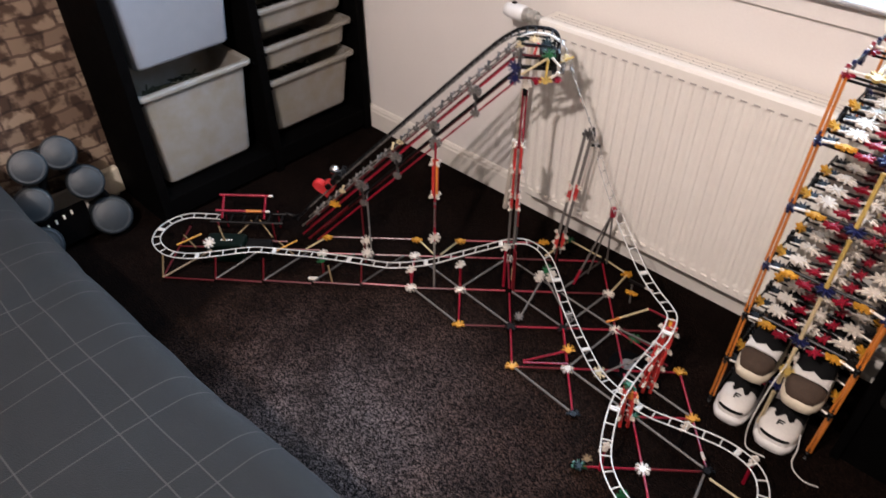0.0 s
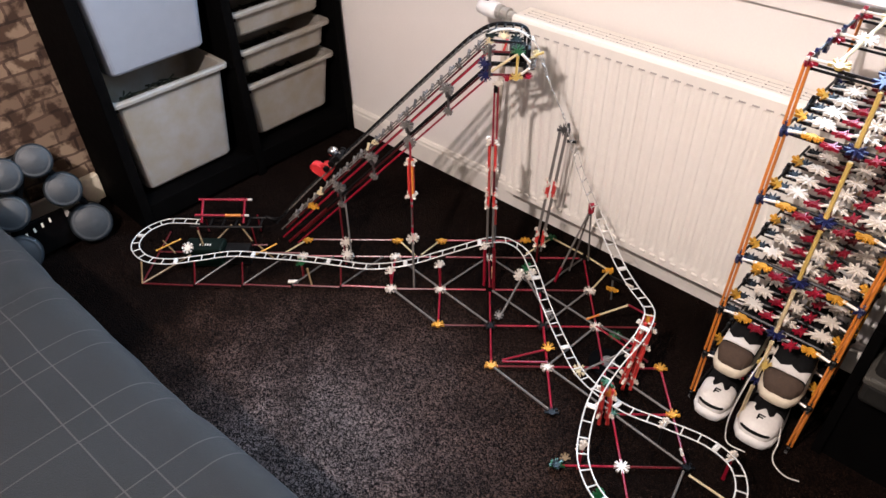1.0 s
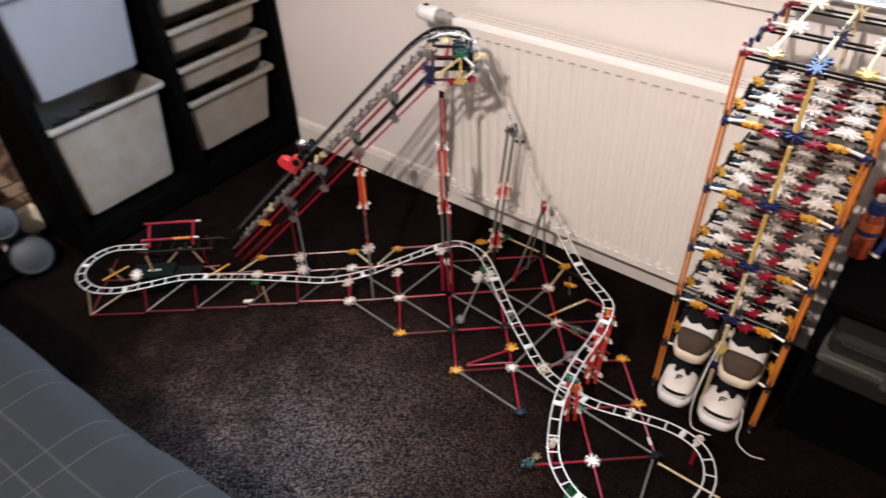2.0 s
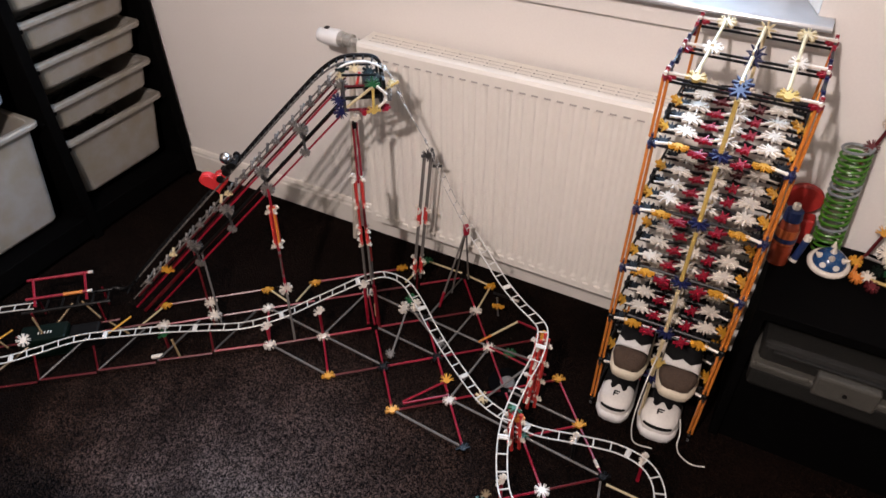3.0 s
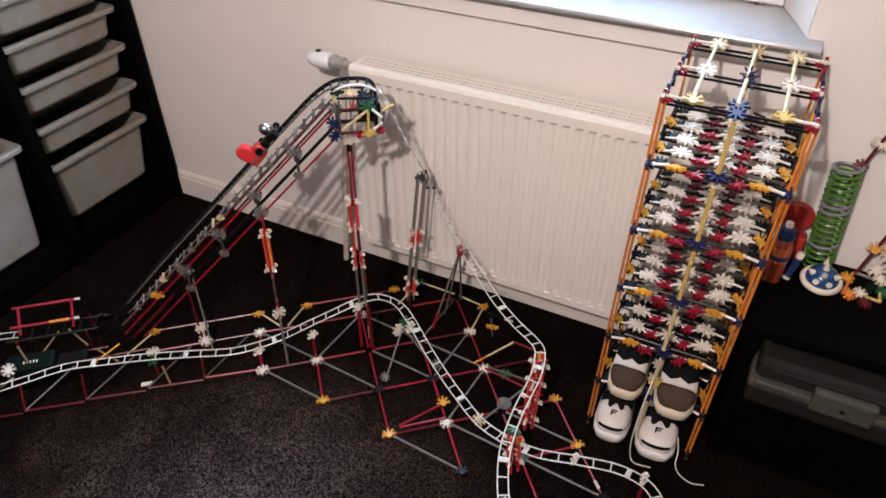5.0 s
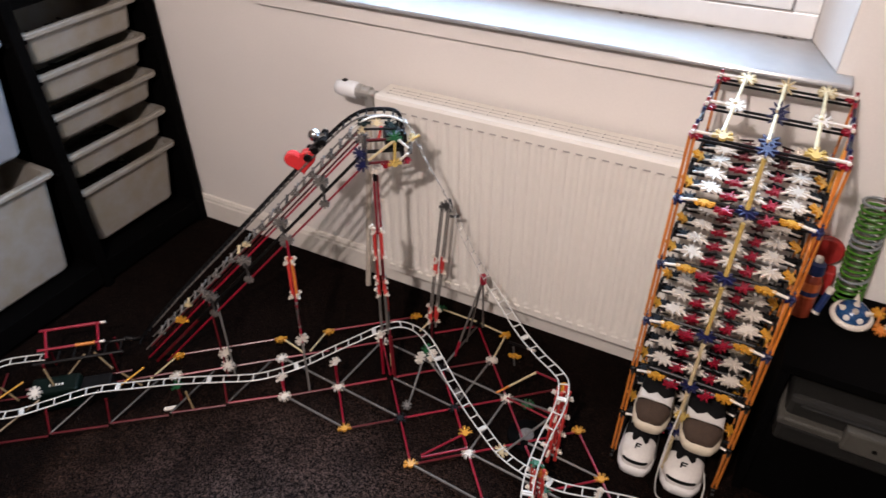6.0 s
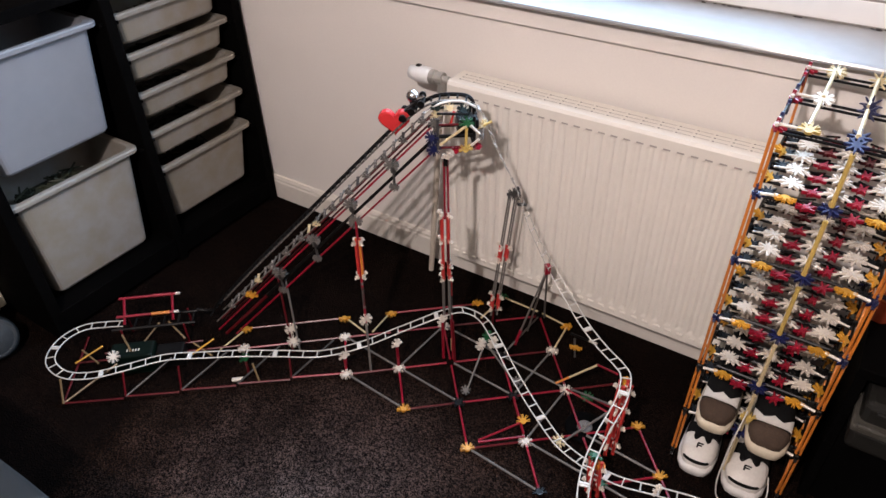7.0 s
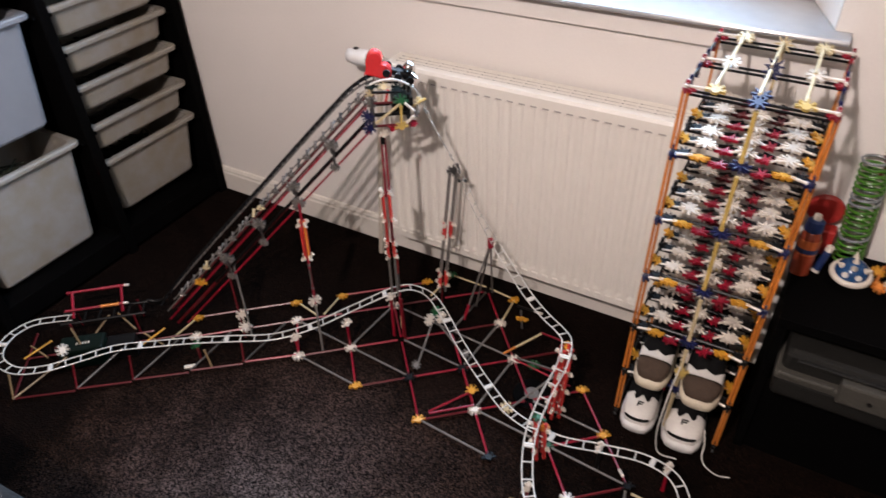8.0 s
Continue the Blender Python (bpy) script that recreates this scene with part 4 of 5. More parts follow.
for dx in (-0.009, 0.009):
    for dy in (-0.009, 0.009):
        o = Vector((dx, dy, 0))
        rod(coaster, G0 + o, G1 + o, M_GREY, 0.0025)
        for a, b in ((0.06, 0.16), (0.49, 0.59)):
            rod(coaster, G0.lerp(G1, a) + o, G0.lerp(G1, b) + o, M_SLEEVE, 0.0042, "sleeve_rod")
rod(coaster, (0.45, 0.14, 0.004), (0.45, 0.135, 0.075), M_DARKRED)
for s in (0.06, 0.16, 0.49, 0.59):
    for k in range(4):
        a = k * math.pi / 2 + math.pi / 4
        connector(coaster, G0.lerp(G1, s) + Vector((math.cos(a), math.sin(a), 0)) * 0.015, M_WHITE, 3, 90, 0, math.degrees(a), 0.011)
connector(coaster, G1, M_DGREY, 8, 90, 0, 0)
connector(coaster, G1 + Vector((0.012, 0, 0)), M_DGREY, 8, 90, 0, 90)
rod(coaster, G1 + Vector((0.012, 0, -0.035)), G1 + Vector((0.036, -0.008, -0.033)), M_BLACK, 0.004)

# red-capped brace lower down the drop
C1 = Vector((0.582, 0.06, 0.275))
for q in ((0.50, 0.05, 0.004), (0.615, 0.15, 0.004), (0.55, 0.10, 0.004)):
    rod(coaster, q, C1, M_GREY, 0.003)
rod(coaster, (0.50, 0.05, 0.004), Vector((0.50, 0.05, 0.004)).lerp(C1, 0.2), M_RED, 0.0044)
part("red_cap", box((C1.x - 0.008, C1.y - 0.008, C1.z - 0.015), (C1.x + 0.008, C1.y + 0.008, C1.z + 0.015), 0.002), M_RED, coaster)

# red column below the tight bend, and the lower pier at the crossing
for x, y, z1, n, lx, ly in ((0.650, -0.355, 0.205, 4, 0.036, 0.045), (0.575, -0.465, 0.125, 2, 0.0, 0.01)):
    for dx in (-0.010, 0.010):
        for dy in (-0.010, 0.010):
            rod(coaster, (x + dx, y + dy, 0.004), (x + dx + lx, y + dy + ly, z1), M_SLEEVE, 0.0044)
    for k in range(n):
        z = z1 * (k + 0.6) / n
        for j in range(4):
            a = j * math.pi / 2 + math.pi / 4
            connector(coaster, (x + lx * z / z1 + math.cos(a) * 0.0165, y + ly * z / z1 + math.sin(a) * 0.0165, z), M_WHITE, 4, 90, 0, math.degrees(a), 0.0125)
connector(coaster, (0.69, -0.30, 0.19), M_AMBER, 5, 60, 0, 30)
connector(coaster, (0.575, -0.45, 0.135), M_GREEN, 5, 0, 0, 120)
connector(coaster, (0.577, -0.465, 0.11), M_ORANGE, 5, 90, 0, 0)
for p, q, mat in (((0.61, -0.155, 0.02), (0.685, -0.30, 0.10), M_GREY), ((0.575, -0.14, 0.035), (0.675, -0.16, 0.11), M_CREAM), ((0.572, -0.14, 0.033), (0.605, -0.146, 0.058), M_ORANGE), ((0.675, -0.16, 0.11), (0.69, -0.25, 0.17), M_RED), ((0.60, -0.15, 0.015), (0.72, -0.28, 0.015), M_RED),
                  ((0.45, -0.29, 0.02), (0.33, -0.29, 0.02), M_RED), ((0.33, -0.285, 0.02), (0.445, -0.255, 0.03), M_RED), ((0.45, -0.16, 0.02), (0.45, -0.28, 0.02), M_RED)):
    rod(coaster, p, q, mat)
connector(coaster, (0.455, -0.25, 0.03), M_AMBER, 5, 30, 0, 0)
connector(coaster, (0.648, -0.185, 0.015), M_GREEN, 8)
rod(coaster, (0.535, -0.33, 0.03), (0.68, -0.29, 0.09), M_GREY)
rod(coaster, (0.65, -0.185, 0.02), (0.685, -0.29, 0.08), M_RED)
connector(coaster, (0.658, -0.032, 0.05), M_AMBER, 5, 20, 0, 150)
rod(coaster, (0.660, 0.023, 0.05), (0.695, -0.034, 0.072), M_BLACK, 0.004)
rod(coaster, (0.695, -0.034, 0.072), (0.709, -0.056, 0.08), M_WHITE, 0.0036)
rod(coaster, (0.66, -0.03, 0.006), (0.662, -0.005, 0.058), M_DGREY)
connector(coaster, (0.53, -0.325, 0.03), M_CREAM, 8, 20, 0, 0)
# A-frame below the crest
for p in ((0.325, -0.115), (0.47, -0.105)):
    rod(coaster, (p[0], p[1], 0.004), (0.40, 0.0, 0.08), M_GREY)
    connector(coaster, (p[0], p[1], 0.02), M_GREY, 8, 40, 0, 0, 0.014)
for x, y, z, mat in ((0.385, -0.012, 0.085, M_WHITE), (0.408, 0.01, 0.09, M_GREEN), (0.420, -0.01, 0.085, M_WHITE)):
    connector(coaster, (x, y, z), mat, 8, 70, 0, 30)
# posts under the rolling part
for x, y, z, mat in ((0.15, 0.01, 0.095, M_RED), (0.0, 0.02, 0.06, M_RED), (0.283, 0.03, 0.15, M_RED), (-0.28, 0.06, 0.055, M_DARKRED), (0.50, -0.60, 0.085, M_RED), (0.83, -0.62, 0.085, M_RED), (0.70, -0.53, 0.08, M_BLACK), (0.52, -0.72, 0.085, M_DARKRED), (0.68, -0.80, 0.085, M_GREY)):
    rod(coaster, (x, y, 0.003), (x, y, z), mat, 0.0042)
    connector(coaster, (x, y, z + 0.004), M_GREEN if mat in (M_DARKRED, M_GREY) else M_WHITE, 5, 70, 0, 30, 0.017)
part("white_pin", tube(bmesh.new(), [(0.735, -0.575, 0.05), (0.73, -0.60, 0.065)], 0.004, 8), M_WHITE, coaster)
rod(coaster, (0.75, -0.62, 0.015), (0.86, -0.72, 0.015), M_CREAM)
rod(coaster, (0.74, -0.61, 0.015), (0.66, -0.75, 0.015), M_GREY)
connector(coaster, (0.450, -0.603, 0.02), M_MOTOR, 5, 0, 0, 90, 0.014)
connector(coaster, (0.468, -0.592, 0.03), M_CREAM_DIM, 5, 30, 0, 0, 0.013)
connector(coaster, (0.52, -0.73, 0.08), M_GREEN, 5)

# white ladder track
TRACK = [(0.365, 0.10, 0.775), (0.40, 0.10, 0.745), (0.44, 0.11, 0.64), (0.502, 0.115, 0.50), (0.545, 0.09, 0.38), (0.590, 0.05, 0.285), (0.622, -0.02, 0.235), (0.647, -0.10, 0.205), (0.670, -0.18, 0.198), (0.689, -0.255, 0.207),
         (0.686, -0.305, 0.217), (0.655, -0.36, 0.20), (0.590, -0.425, 0.165), (0.535, -0.50, 0.135), (0.503, -0.59, 0.105), (0.498, -0.665, 0.10), (0.53, -0.745, 0.10), (0.62, -0.81, 0.10), (0.73, -0.80, 0.10),
         (0.81, -0.735, 0.10), (0.828, -0.655, 0.10), (0.785, -0.59, 0.098), (0.70, -0.535, 0.09), (0.61, -0.475, 0.075), (0.535, -0.365, 0.05), (0.497, -0.25, 0.045), (0.455, -0.12, 0.072), (0.425, 0.0, 0.10),
         (0.398, 0.05, 0.125), (0.345, 0.058, 0.158), (0.285, 0.045, 0.165), (0.215, 0.045, 0.14), (0.148, 0.05, 0.11), (0.05, 0.045, 0.078), (-0.06, 0.035, 0.07), (-0.17, 0.05, 0.072), (-0.28, 0.066, 0.074),
         (-0.39, 0.075, 0.076), (-0.50, 0.08, 0.078), (-0.60, 0.065, 0.072), (-0.69, 0.05, 0.07), (-0.77, 0.065, 0.07), (-0.825, 0.125, 0.07), (-0.82, 0.20, 0.07), (-0.77, 0.25, 0.07), (-0.70, 0.255, 0.07), (-0.64, 0.25, 0.07)]
full = even(smooth_path(TRACK, 8), 0.008)
HALF = 0.0122
offs = []
for i, p in enumerate(full):
    d = (full[min(i + 1, len(full) - 1)] - full[max(i - 1, 0)])
    flat = Vector((d.x, d.y, 0))
    offs.append(Vector((-flat.y, flat.x, 0)).normalized())
SPLIT = 71
for lo, hi, mat, lab in ((0, SPLIT + 1, M_CLEAR, "pale frosted plastic track"), (SPLIT, len(full), M_TRACK, "white plastic ladder track")):
    for s in (-1, 1):
        part("track_rail", tube(bmesh.new(), [p + o * HALF * s for p, o in zip(full[lo:hi:2], offs[lo:hi:2])], 0.0009 if mat is M_CLEAR else 0.0018, 6), mat, coaster, lab)
for i in range(4, len(full) - 1, 5):
    p, o = full[i], offs[i]
    wide = (i // 5) % 6 == 0
    rod(coaster, p - o * HALF, p + o * HALF, M_CLEAR if i < SPLIT else M_TRACK, 0.0028 if wide else 0.0017, "sleeper")
    if wide and i > SPLIT:
        d = (full[i + 1] - full[i - 1]).normalized()
        b = part("track_clip", box((-0.0105, -0.006, -0.0025), (0.0105, 0.006, 0.0025), 0.001), M_TRACK, coaster)
        b.matrix_basis = Matrix.Translation(p - Vector((0, 0, 0.002))) @ o.to_track_quat("X", "Z").to_matrix().to_4x4()

# ---------- coaster car ----------
def heart_mesh():
    bm = bmesh.new()
    n, rings = 28, []
    for y, k in ((-0.012, 0.82), (-0.008, 0.97), (0.008, 0.97), (0.012, 0.82)):
        ring = []
        for i in range(n):
            a = i * math.tau / n
            x = 16 * math.sin(a) ** 3
            z = 13 * math.cos(a) - 5 * math.cos(2 * a) - 2 * math.cos(3 * a) - math.cos(4 * a)
            ring.append(bm.verts.new((x * 0.0025 * k, y, z * 0.0023 * k)))
        rings.append(ring)
    for a, b in zip(rings, rings[1:]):
        for i in range(n):
            bm.faces.new((a[i], a[(i + 1) % n], b[(i + 1) % n], b[i]))
    bm.faces.new(rings[0]), bm.faces.new(rings[-1][::-1])
    return bm


car = thing("coaster_car", "toy coaster car with chrome front and clear red heart", "coaster car")
part("chassis", box((-0.042, -0.010, 0.006), (0.03, 0.010, 0.015), 0.003), M_BLACK, car)
for x in (-0.036, -0.008, 0.022):
    bm = box((x - 0.006, -0.022, 0.0), (x + 0.006, 0.022, 0.013), 0.003)
    part("bogie", bm, M_BLACK, car)
    for y in (-0.025, 0.025):
        part("wheel", tube(bmesh.new(), [(x, y - 0.003, 0.008), (x, y + 0.003, 0.008)], 0.009, 12), M_BLACK, car)
bm = lathe([(0.004, 0.0), (0.011, 0.004), (0.0125, 0.012), (0.010, 0.02), (0.004, 0.024)], 12)
part("chrome_front", bm, M_CHROME, car, "rounded chrome front", m=pose(0.012, 0, 0.014) @ Matrix.Diagonal((1.25, 1.25, 1.2, 1)), smooth=True)
part("chrome_arm", tube(bmesh.new(), [(0.02, -0.012, 0.02), (0.036, -0.014, 0.014)], 0.004, 8), M_CHROME, car)
part("heart", heart_mesh(), M_HEART, car, "clear red plastic heart", m=pose(-0.062, -0.004, 0.010, 0, 38, 0))

# ---------- rack of toy rods ----------
RX0, RXM, RX1, RY0, RY1 = 0.872, 0.997, 1.121, 0.247, 0.525
rack = thing("toy_shoe_rack", "tall shelf rack built of colourful toy rods and connectors", "rack", pose(0, 0, 0))
LEVELS = (0.012, 0.165, 0.318, 0.473, 0.63, 0.786, 0.922)
POST_Y = (RY0, (RY0 + RY1) / 2 - 0.01, RY1)


def lean(z):
    return 0.012 * (z / 0.92 - 0.8)


for lo, hi in zip(LEVELS, LEVELS[1:]):
    for x in (RX0, RX1):
        for i, y in enumerate(POST_Y):
            if i == 1 and x == RX0:
                continue
            for dx in ((-0.004, 0.004) if i == 0 else (0.0,)):
                mat = M_ORANGE if (i + int(hi * 10)) % 5 else M_AMBER
                rod(rack, (x + lean(lo) + dx, y, lo + 0.008), (x + lean(hi) + dx, y, hi - 0.008), mat, 0.0030, "post")
        if x == RX1:
            rod(rack, (x + lean(lo), RY0 + 0.01, lo + 0.01), (x + lean(hi), POST_Y[1], hi - 0.01), M_ORANGE, 0.003, "brace")
    rod(rack, (RXM + lean(lo), RY0 - 0.004, lo + 0.012), (RXM + lean(hi), RY0 - 0.004, hi - 0.02), M_YELLOW if lo > 0.4 else M_CREAM, 0.0044, "post")
    rod(rack, (RXM + lean(lo), RY1, lo + 0.008), (RXM + lean(hi), RY1, hi - 0.008), M_CREAM, 0.0036, "post")
rnd = random.Random(4)
for li, z in enumerate(LEVELS):
    e = lean(z)
    top, full_shelf = li == 6, 1 <= li <= 5
    for x in (RX0, RX1):
        for y in POST_Y:
            mat = M_RED if top else M_BLUE if li > 2 and y != POST_Y[1] else M_BLACK
            connector(rack, (x + e, y, z), mat, 8, 90, 0, 90, 0.013 if top else 0.016)
            if li == 0:
                continue
            connector(rack, (x + e, y, z - 0.004), M_BLACK if li < 3 else mat, 5, 0, 0, 90 if x > RXM else -90, 0.016, True)
            if top:
                rod(rack, (x + e, y - 0.014, z + 0.006), (x + e, y + 0.014, z + 0.006), M_WHITE, 0.0032)
    for y0, y1 in zip(POST_Y, POST_Y[1:]):
        for x in (RX0, RX1):
            rod(rack, (x + e, y0 + 0.012, z), (x + e, y1 - 0.012, z), M_BLACK)
    rows = 6 if full_shelf else 3
    for k in range(rows):
        y = RY0 + (RY1 - RY0) * k / (rows - 1)
        if li == 0 and k == 0:
            continue
        rod(rack, (RX0 + e, y + 0.004, z - 0.008), (RXM + e, y + 0.004, z - 0.008), M_BLACK)
        rod(rack, (RXM + e, y + 0.004, z - 0.008), (RX1 + e, y + 0.004, z - 0.008), M_BLACK)
        if top:
            for x in (RX0 + 0.05, RX1 - 0.05):
                connector(rack, (x + e, y, z + 0.002), M_YELLOW if k == 0 else M_WHITE if k == 1 else M_CREAM, 8 if k else 5, 20, 0, 0)
                rod(rack, ((RX0 if x < RXM else RX1) + e, y, z + 0.002), (x + e, y, z + 0.002), M_WHITE)
            for yy in (y - 0.012, y + 0.02) if k < 2 else (y,):
                connector(rack, (RXM + e, yy, z), M_BLUE if k < 2 else M_CREAM, 8, 75 if k else 20, 0, 0, 0.0175, True)
            rod(rack, (RX0 + e, y + 0.018, z - 0.022), (RX1 + e, y + 0.018, z - 0.022), M_BLACK)
            continue
        if not full_shelf:
            continue
        for dy, drop, mat in ((0.016, 0.015, M_DARKRED), (0.034, 0.014, M_BLACK)):
            if k < rows - 1:
                rod(rack, (RX0 + e, y + dy, z - drop), (RXM + e, y + dy, z - drop), mat, 0.0036)
                rod(rack, (RXM + e, y + dy, z - drop), (RX1 + e, y + dy, z - drop), mat, 0.0036)
        for sx in (-1, 1):
            xa = RXM + e + sx * 0.075
            front = k == 0
            if front:
                connector(rack, (xa, y, z + 0.002), M_AMBER, 5, 8, 0, 180, 0.0195)
            else:
                connector(rack, (xa, y, z + 0.002), M_WHITE, 8, rnd.uniform(-6, 10), rnd.uniform(-8, 8), rnd.uniform(-10, 10), 0.0205, True)
                connector(rack, (xa + sx * 0.002, y + 0.002, z + 0.003), M_WHITE, 8, rnd.uniform(-10, 6), rnd.uniform(-8, 8), 22 + rnd.uniform(-8, 8), 0.0185, True)
                for tip in (-1, 1):
                    # dark rods splay back from the star
                    rod(rack, (xa + tip * 0.014, y + 0.006, z), (xa + tip * 0.046, y + 0.030, z - 0.006), M_BLACK, 0.0022)
            rod(rack, (xa + sx * 0.012, y, z + 0.003), (xa + sx * 0.042, y - 0.004, z), M_WHITE, 0.0030 if front else 0.0023)
            # white rods run from the snowflakes to a red bow between them
            xr = RXM + e + sx * 0.038
            if not front:
                rod(rack, (xa - sx * 0.010, y, z + 0.003), (xr + sx * 0.008, y - 0.016, z + 0.002), M_WHITE, 0.0026)
                rod(rack, (xr - sx * 0.010, y - 0.014, z + 0.002), (RXM + e + sx * 0.010, y - 0.002, z + 0.004), M_WHITE, 0.0026)
            # rear rows' shade is painted by the darker red
            for turn in (200, 20):
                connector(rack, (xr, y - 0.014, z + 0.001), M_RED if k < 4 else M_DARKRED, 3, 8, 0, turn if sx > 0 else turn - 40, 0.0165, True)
            connector(rack, (RXM + e + sx * 0.105, y + 0.012, z - 0.002), M_BLACK, 8, 20, 0, 0, 0.014, True)
            if k in (1, 3):
                connector(rack, (RXM + e + sx * 0.115, y, z + 0.004), M_AMBER, 5, 30, 0, 90, 0.018, True)
        mid = M_BLUE if k == 0 else M_WHITE
        connector(rack, (RXM + e, y, z + 0.002), mid, 8, 8, 0, 10, 0.0185 if k == 0 else 0.019, True)
        connector(rack, (RXM + e, y, z + 0.001), mid, 8, 75, 0, 0, 0.015, True)
# short stubs and corner connectors along both upper edges
for x in (RX0, RX1):
    for y0, y1 in zip(POST_Y, POST_Y[1:]):
        for f, mat in ((0.28, M_BLUE), (0.72, M_RED if y0 > RY0 else M_BLUE)):
            connector(rack, (x + 0.002, y0 + (y1 - y0) * f, LEVELS[6] - 0.006), mat, 8, 90, 0, 90, 0.014)
for y0, y1 in zip(POST_Y, POST_Y[1:]):
    for x in (RX0 + 0.05, RXM, RX1 - 0.05):
        rod(rack, (x, y0 + 0.01, LEVELS[6] + 0.006), (x, y1 - 0.01, LEVELS[6] + 0.006), M_CREAM, 0.0036)
connector(rack, (RXM, RY0 - 0.006, 0.225), M_YELLOW, 8, 90, 0, 0)

# ---------- shoes ----------


def shoe(label, m, toe, sole_mat, cap, zig, logo, cut=0.0):
    """Lofted from toe to heel along +y; toe at y = 0."""
    ob = thing("shoe", label, "shoe", m, "trainers in the rack")

    def loft(rings):
        bm = bmesh.new()
        vs = []
        for y, w, z0, z1, flat in rings:
            ring = []
            for k in range(16):
                a = k * math.tau / 16
                c, s = math.cos(a), math.sin(a)
                x = w * math.copysign(abs(c) ** flat, c)
                z = z0 + (z1 - z0) * (0.5 + 0.5 * math.copysign(abs(s) ** (0.8 if s > 0 else 0.35), s))
                ring.append(bm.verts.new((x, y, z)))
            vs.append(ring)
        for a, b in zip(vs, vs[1:]):
            for k in range(16):
                bm.faces.new((a[k], a[(k + 1) % 16], b[(k + 1) % 16], b[k]))
        bm.faces.new(vs[0]), bm.faces.new(vs[-1][::-1])
        return bm

    part("sole", loft([(-0.006, 0.020, 0.006, 0.026, 0.7), (0.0, 0.034, 0.002, 0.030, 0.7), (0.02, 0.047, 0, 0.030, 0.7), (0.06, 0.053, 0, 0.028, 0.7), (0.12, 0.050, 0, 0.028, 0.7), (0.2, 0.042, 0, 0.032, 0.7), (0.25, 0.041, 0, 0.034, 0.7), (0.282, 0.026, 0.003, 0.034, 0.7)]), sole_mat, ob, smooth=True)
    part("toe_box", loft([(0.002, 0.018, 0.022, 0.038, 0.8), (0.01, 0.034, 0.02, 0.050, 0.8), (0.03, 0.045, 0.02, 0.062, 0.8), (0.05 - cut * 0.5, 0.0475, 0.02, 0.068, 0.8), (0.068 - cut, 0.0475, 0.02, 0.073 - cut * 0.25, 0.8), (0.075 - cut, 0.045, 0.02, 0.073 - cut * 0.25, 0.8)]), toe, ob, smooth=True)
    part("upper", loft([(0.062 - cut, 0.0465, 0.02, 0.070 - cut * 0.2, 0.8), (0.085, 0.0465, 0.02, 0.077, 0.8), (0.12, 0.0455, 0.02, 0.086, 0.8), (0.15, 0.043, 0.02, 0.10, 0.8), (0.2, 0.038, 0.02, 0.10, 0.8), (0.25, 0.036, 0.02, 0.102, 0.8), (0.272, 0.025, 0.03, 0.098, 0.8)]), cap, ob, smooth=True)
    # overlay that ends the toe box in soft waves (white pair) or sharp points (brown pair)
    bm, top, low = bmesh.new(), [], []
    for k in range(33):
        x = (-0.040 + 0.080 * k / 32) * (1 if logo else 1.13)
        z = (0.0745 if logo else 0.0765) - x * x * 11.0
        if logo:
            edge = 0.0575 + 0.0075 * math.cos(x * 190) + 6.0 * x * x
            back, rise, fall = 0.088, 0.004, -0.004
        else:
            edge = 0.050 + 6.0 * x * x + 0.013 * (1 - abs((k / 8 + 1) % 2 - 1) ** 0.8)
            back = 0.041 + 3.0 * x * x
            arch = 0.02 + 0.023 * (1 + (1 - (abs(x) / 0.0475) ** 2.5) ** 0.4)
            low.append(Vector((x, edge, arch + 0.0015 + (edge - 0.045) * 0.2)))
            top.append(Vector((x, back, arch + 0.0005)))
            continue
        low.append(Vector((x, edge, z + fall)))
        top.append(Vector((x, back, z + rise)))
    for p, q, u, v in zip(low, low[1:], top, top[1:]):
        lift = Vector((0, 0, 0.004))
        c = [bm.verts.new(w) for w in (p, q, v, u, p + lift, q + lift, v + lift, u + lift)]
        for f in ((3, 2, 1, 0), (4, 5, 6, 7), (0, 1, 5, 4), (2, 3, 7, 6)):
            bm.faces.new([c[i] for i in f])
    bmesh.ops.remove_doubles(bm, verts=bm.verts, dist=0.0001)
    part("overlay", bm, zig, ob)
    part("tongue", loft([(0.095, 0.022, 0.07, 0.084, 0.8), (0.13, 0.024, 0.08, 0.098, 0.8), (0.165, 0.025, 0.09, 0.122, 0.8), (0.178, 0.02, 0.10, 0.128, 0.8)]), M_SHOEB, ob, smooth=True)
    for x in (-0.029, 0.029):
        part("eyelet_stay", loft([(0.1, 0.007, 0.066, 0.083, 0.8), (0.13, 0.008, 0.07, 0.095, 0.8), (0.165, 0.007, 0.078, 0.108, 0.8)]), M_SHOEW if logo else M_SHOEB, ob, m=pose(x, 0, 0), smooth=True)
    for y in (0.108, 0.124, 0.14, 0.156):
        part("lace", tube(bmesh.new(), [(-0.026, y, 0.088 + (y - 0.1) * 0.45), (0, y + 0.004, 0.096 + (y - 0.1) * 0.5), (0.026, y, 0.088 + (y - 0.1) * 0.45)], 0.0026, 6), M_LACE if logo else M_SHOEB, ob)
    part("collar_lining", loft([(0.17, 0.029, 0.09, 0.107, 0.8), (0.2, 0.029, 0.085, 0.106, 0.8), (0.25, 0.027, 0.085, 0.108, 0.8)]), M_SHOEB, ob, smooth=True)
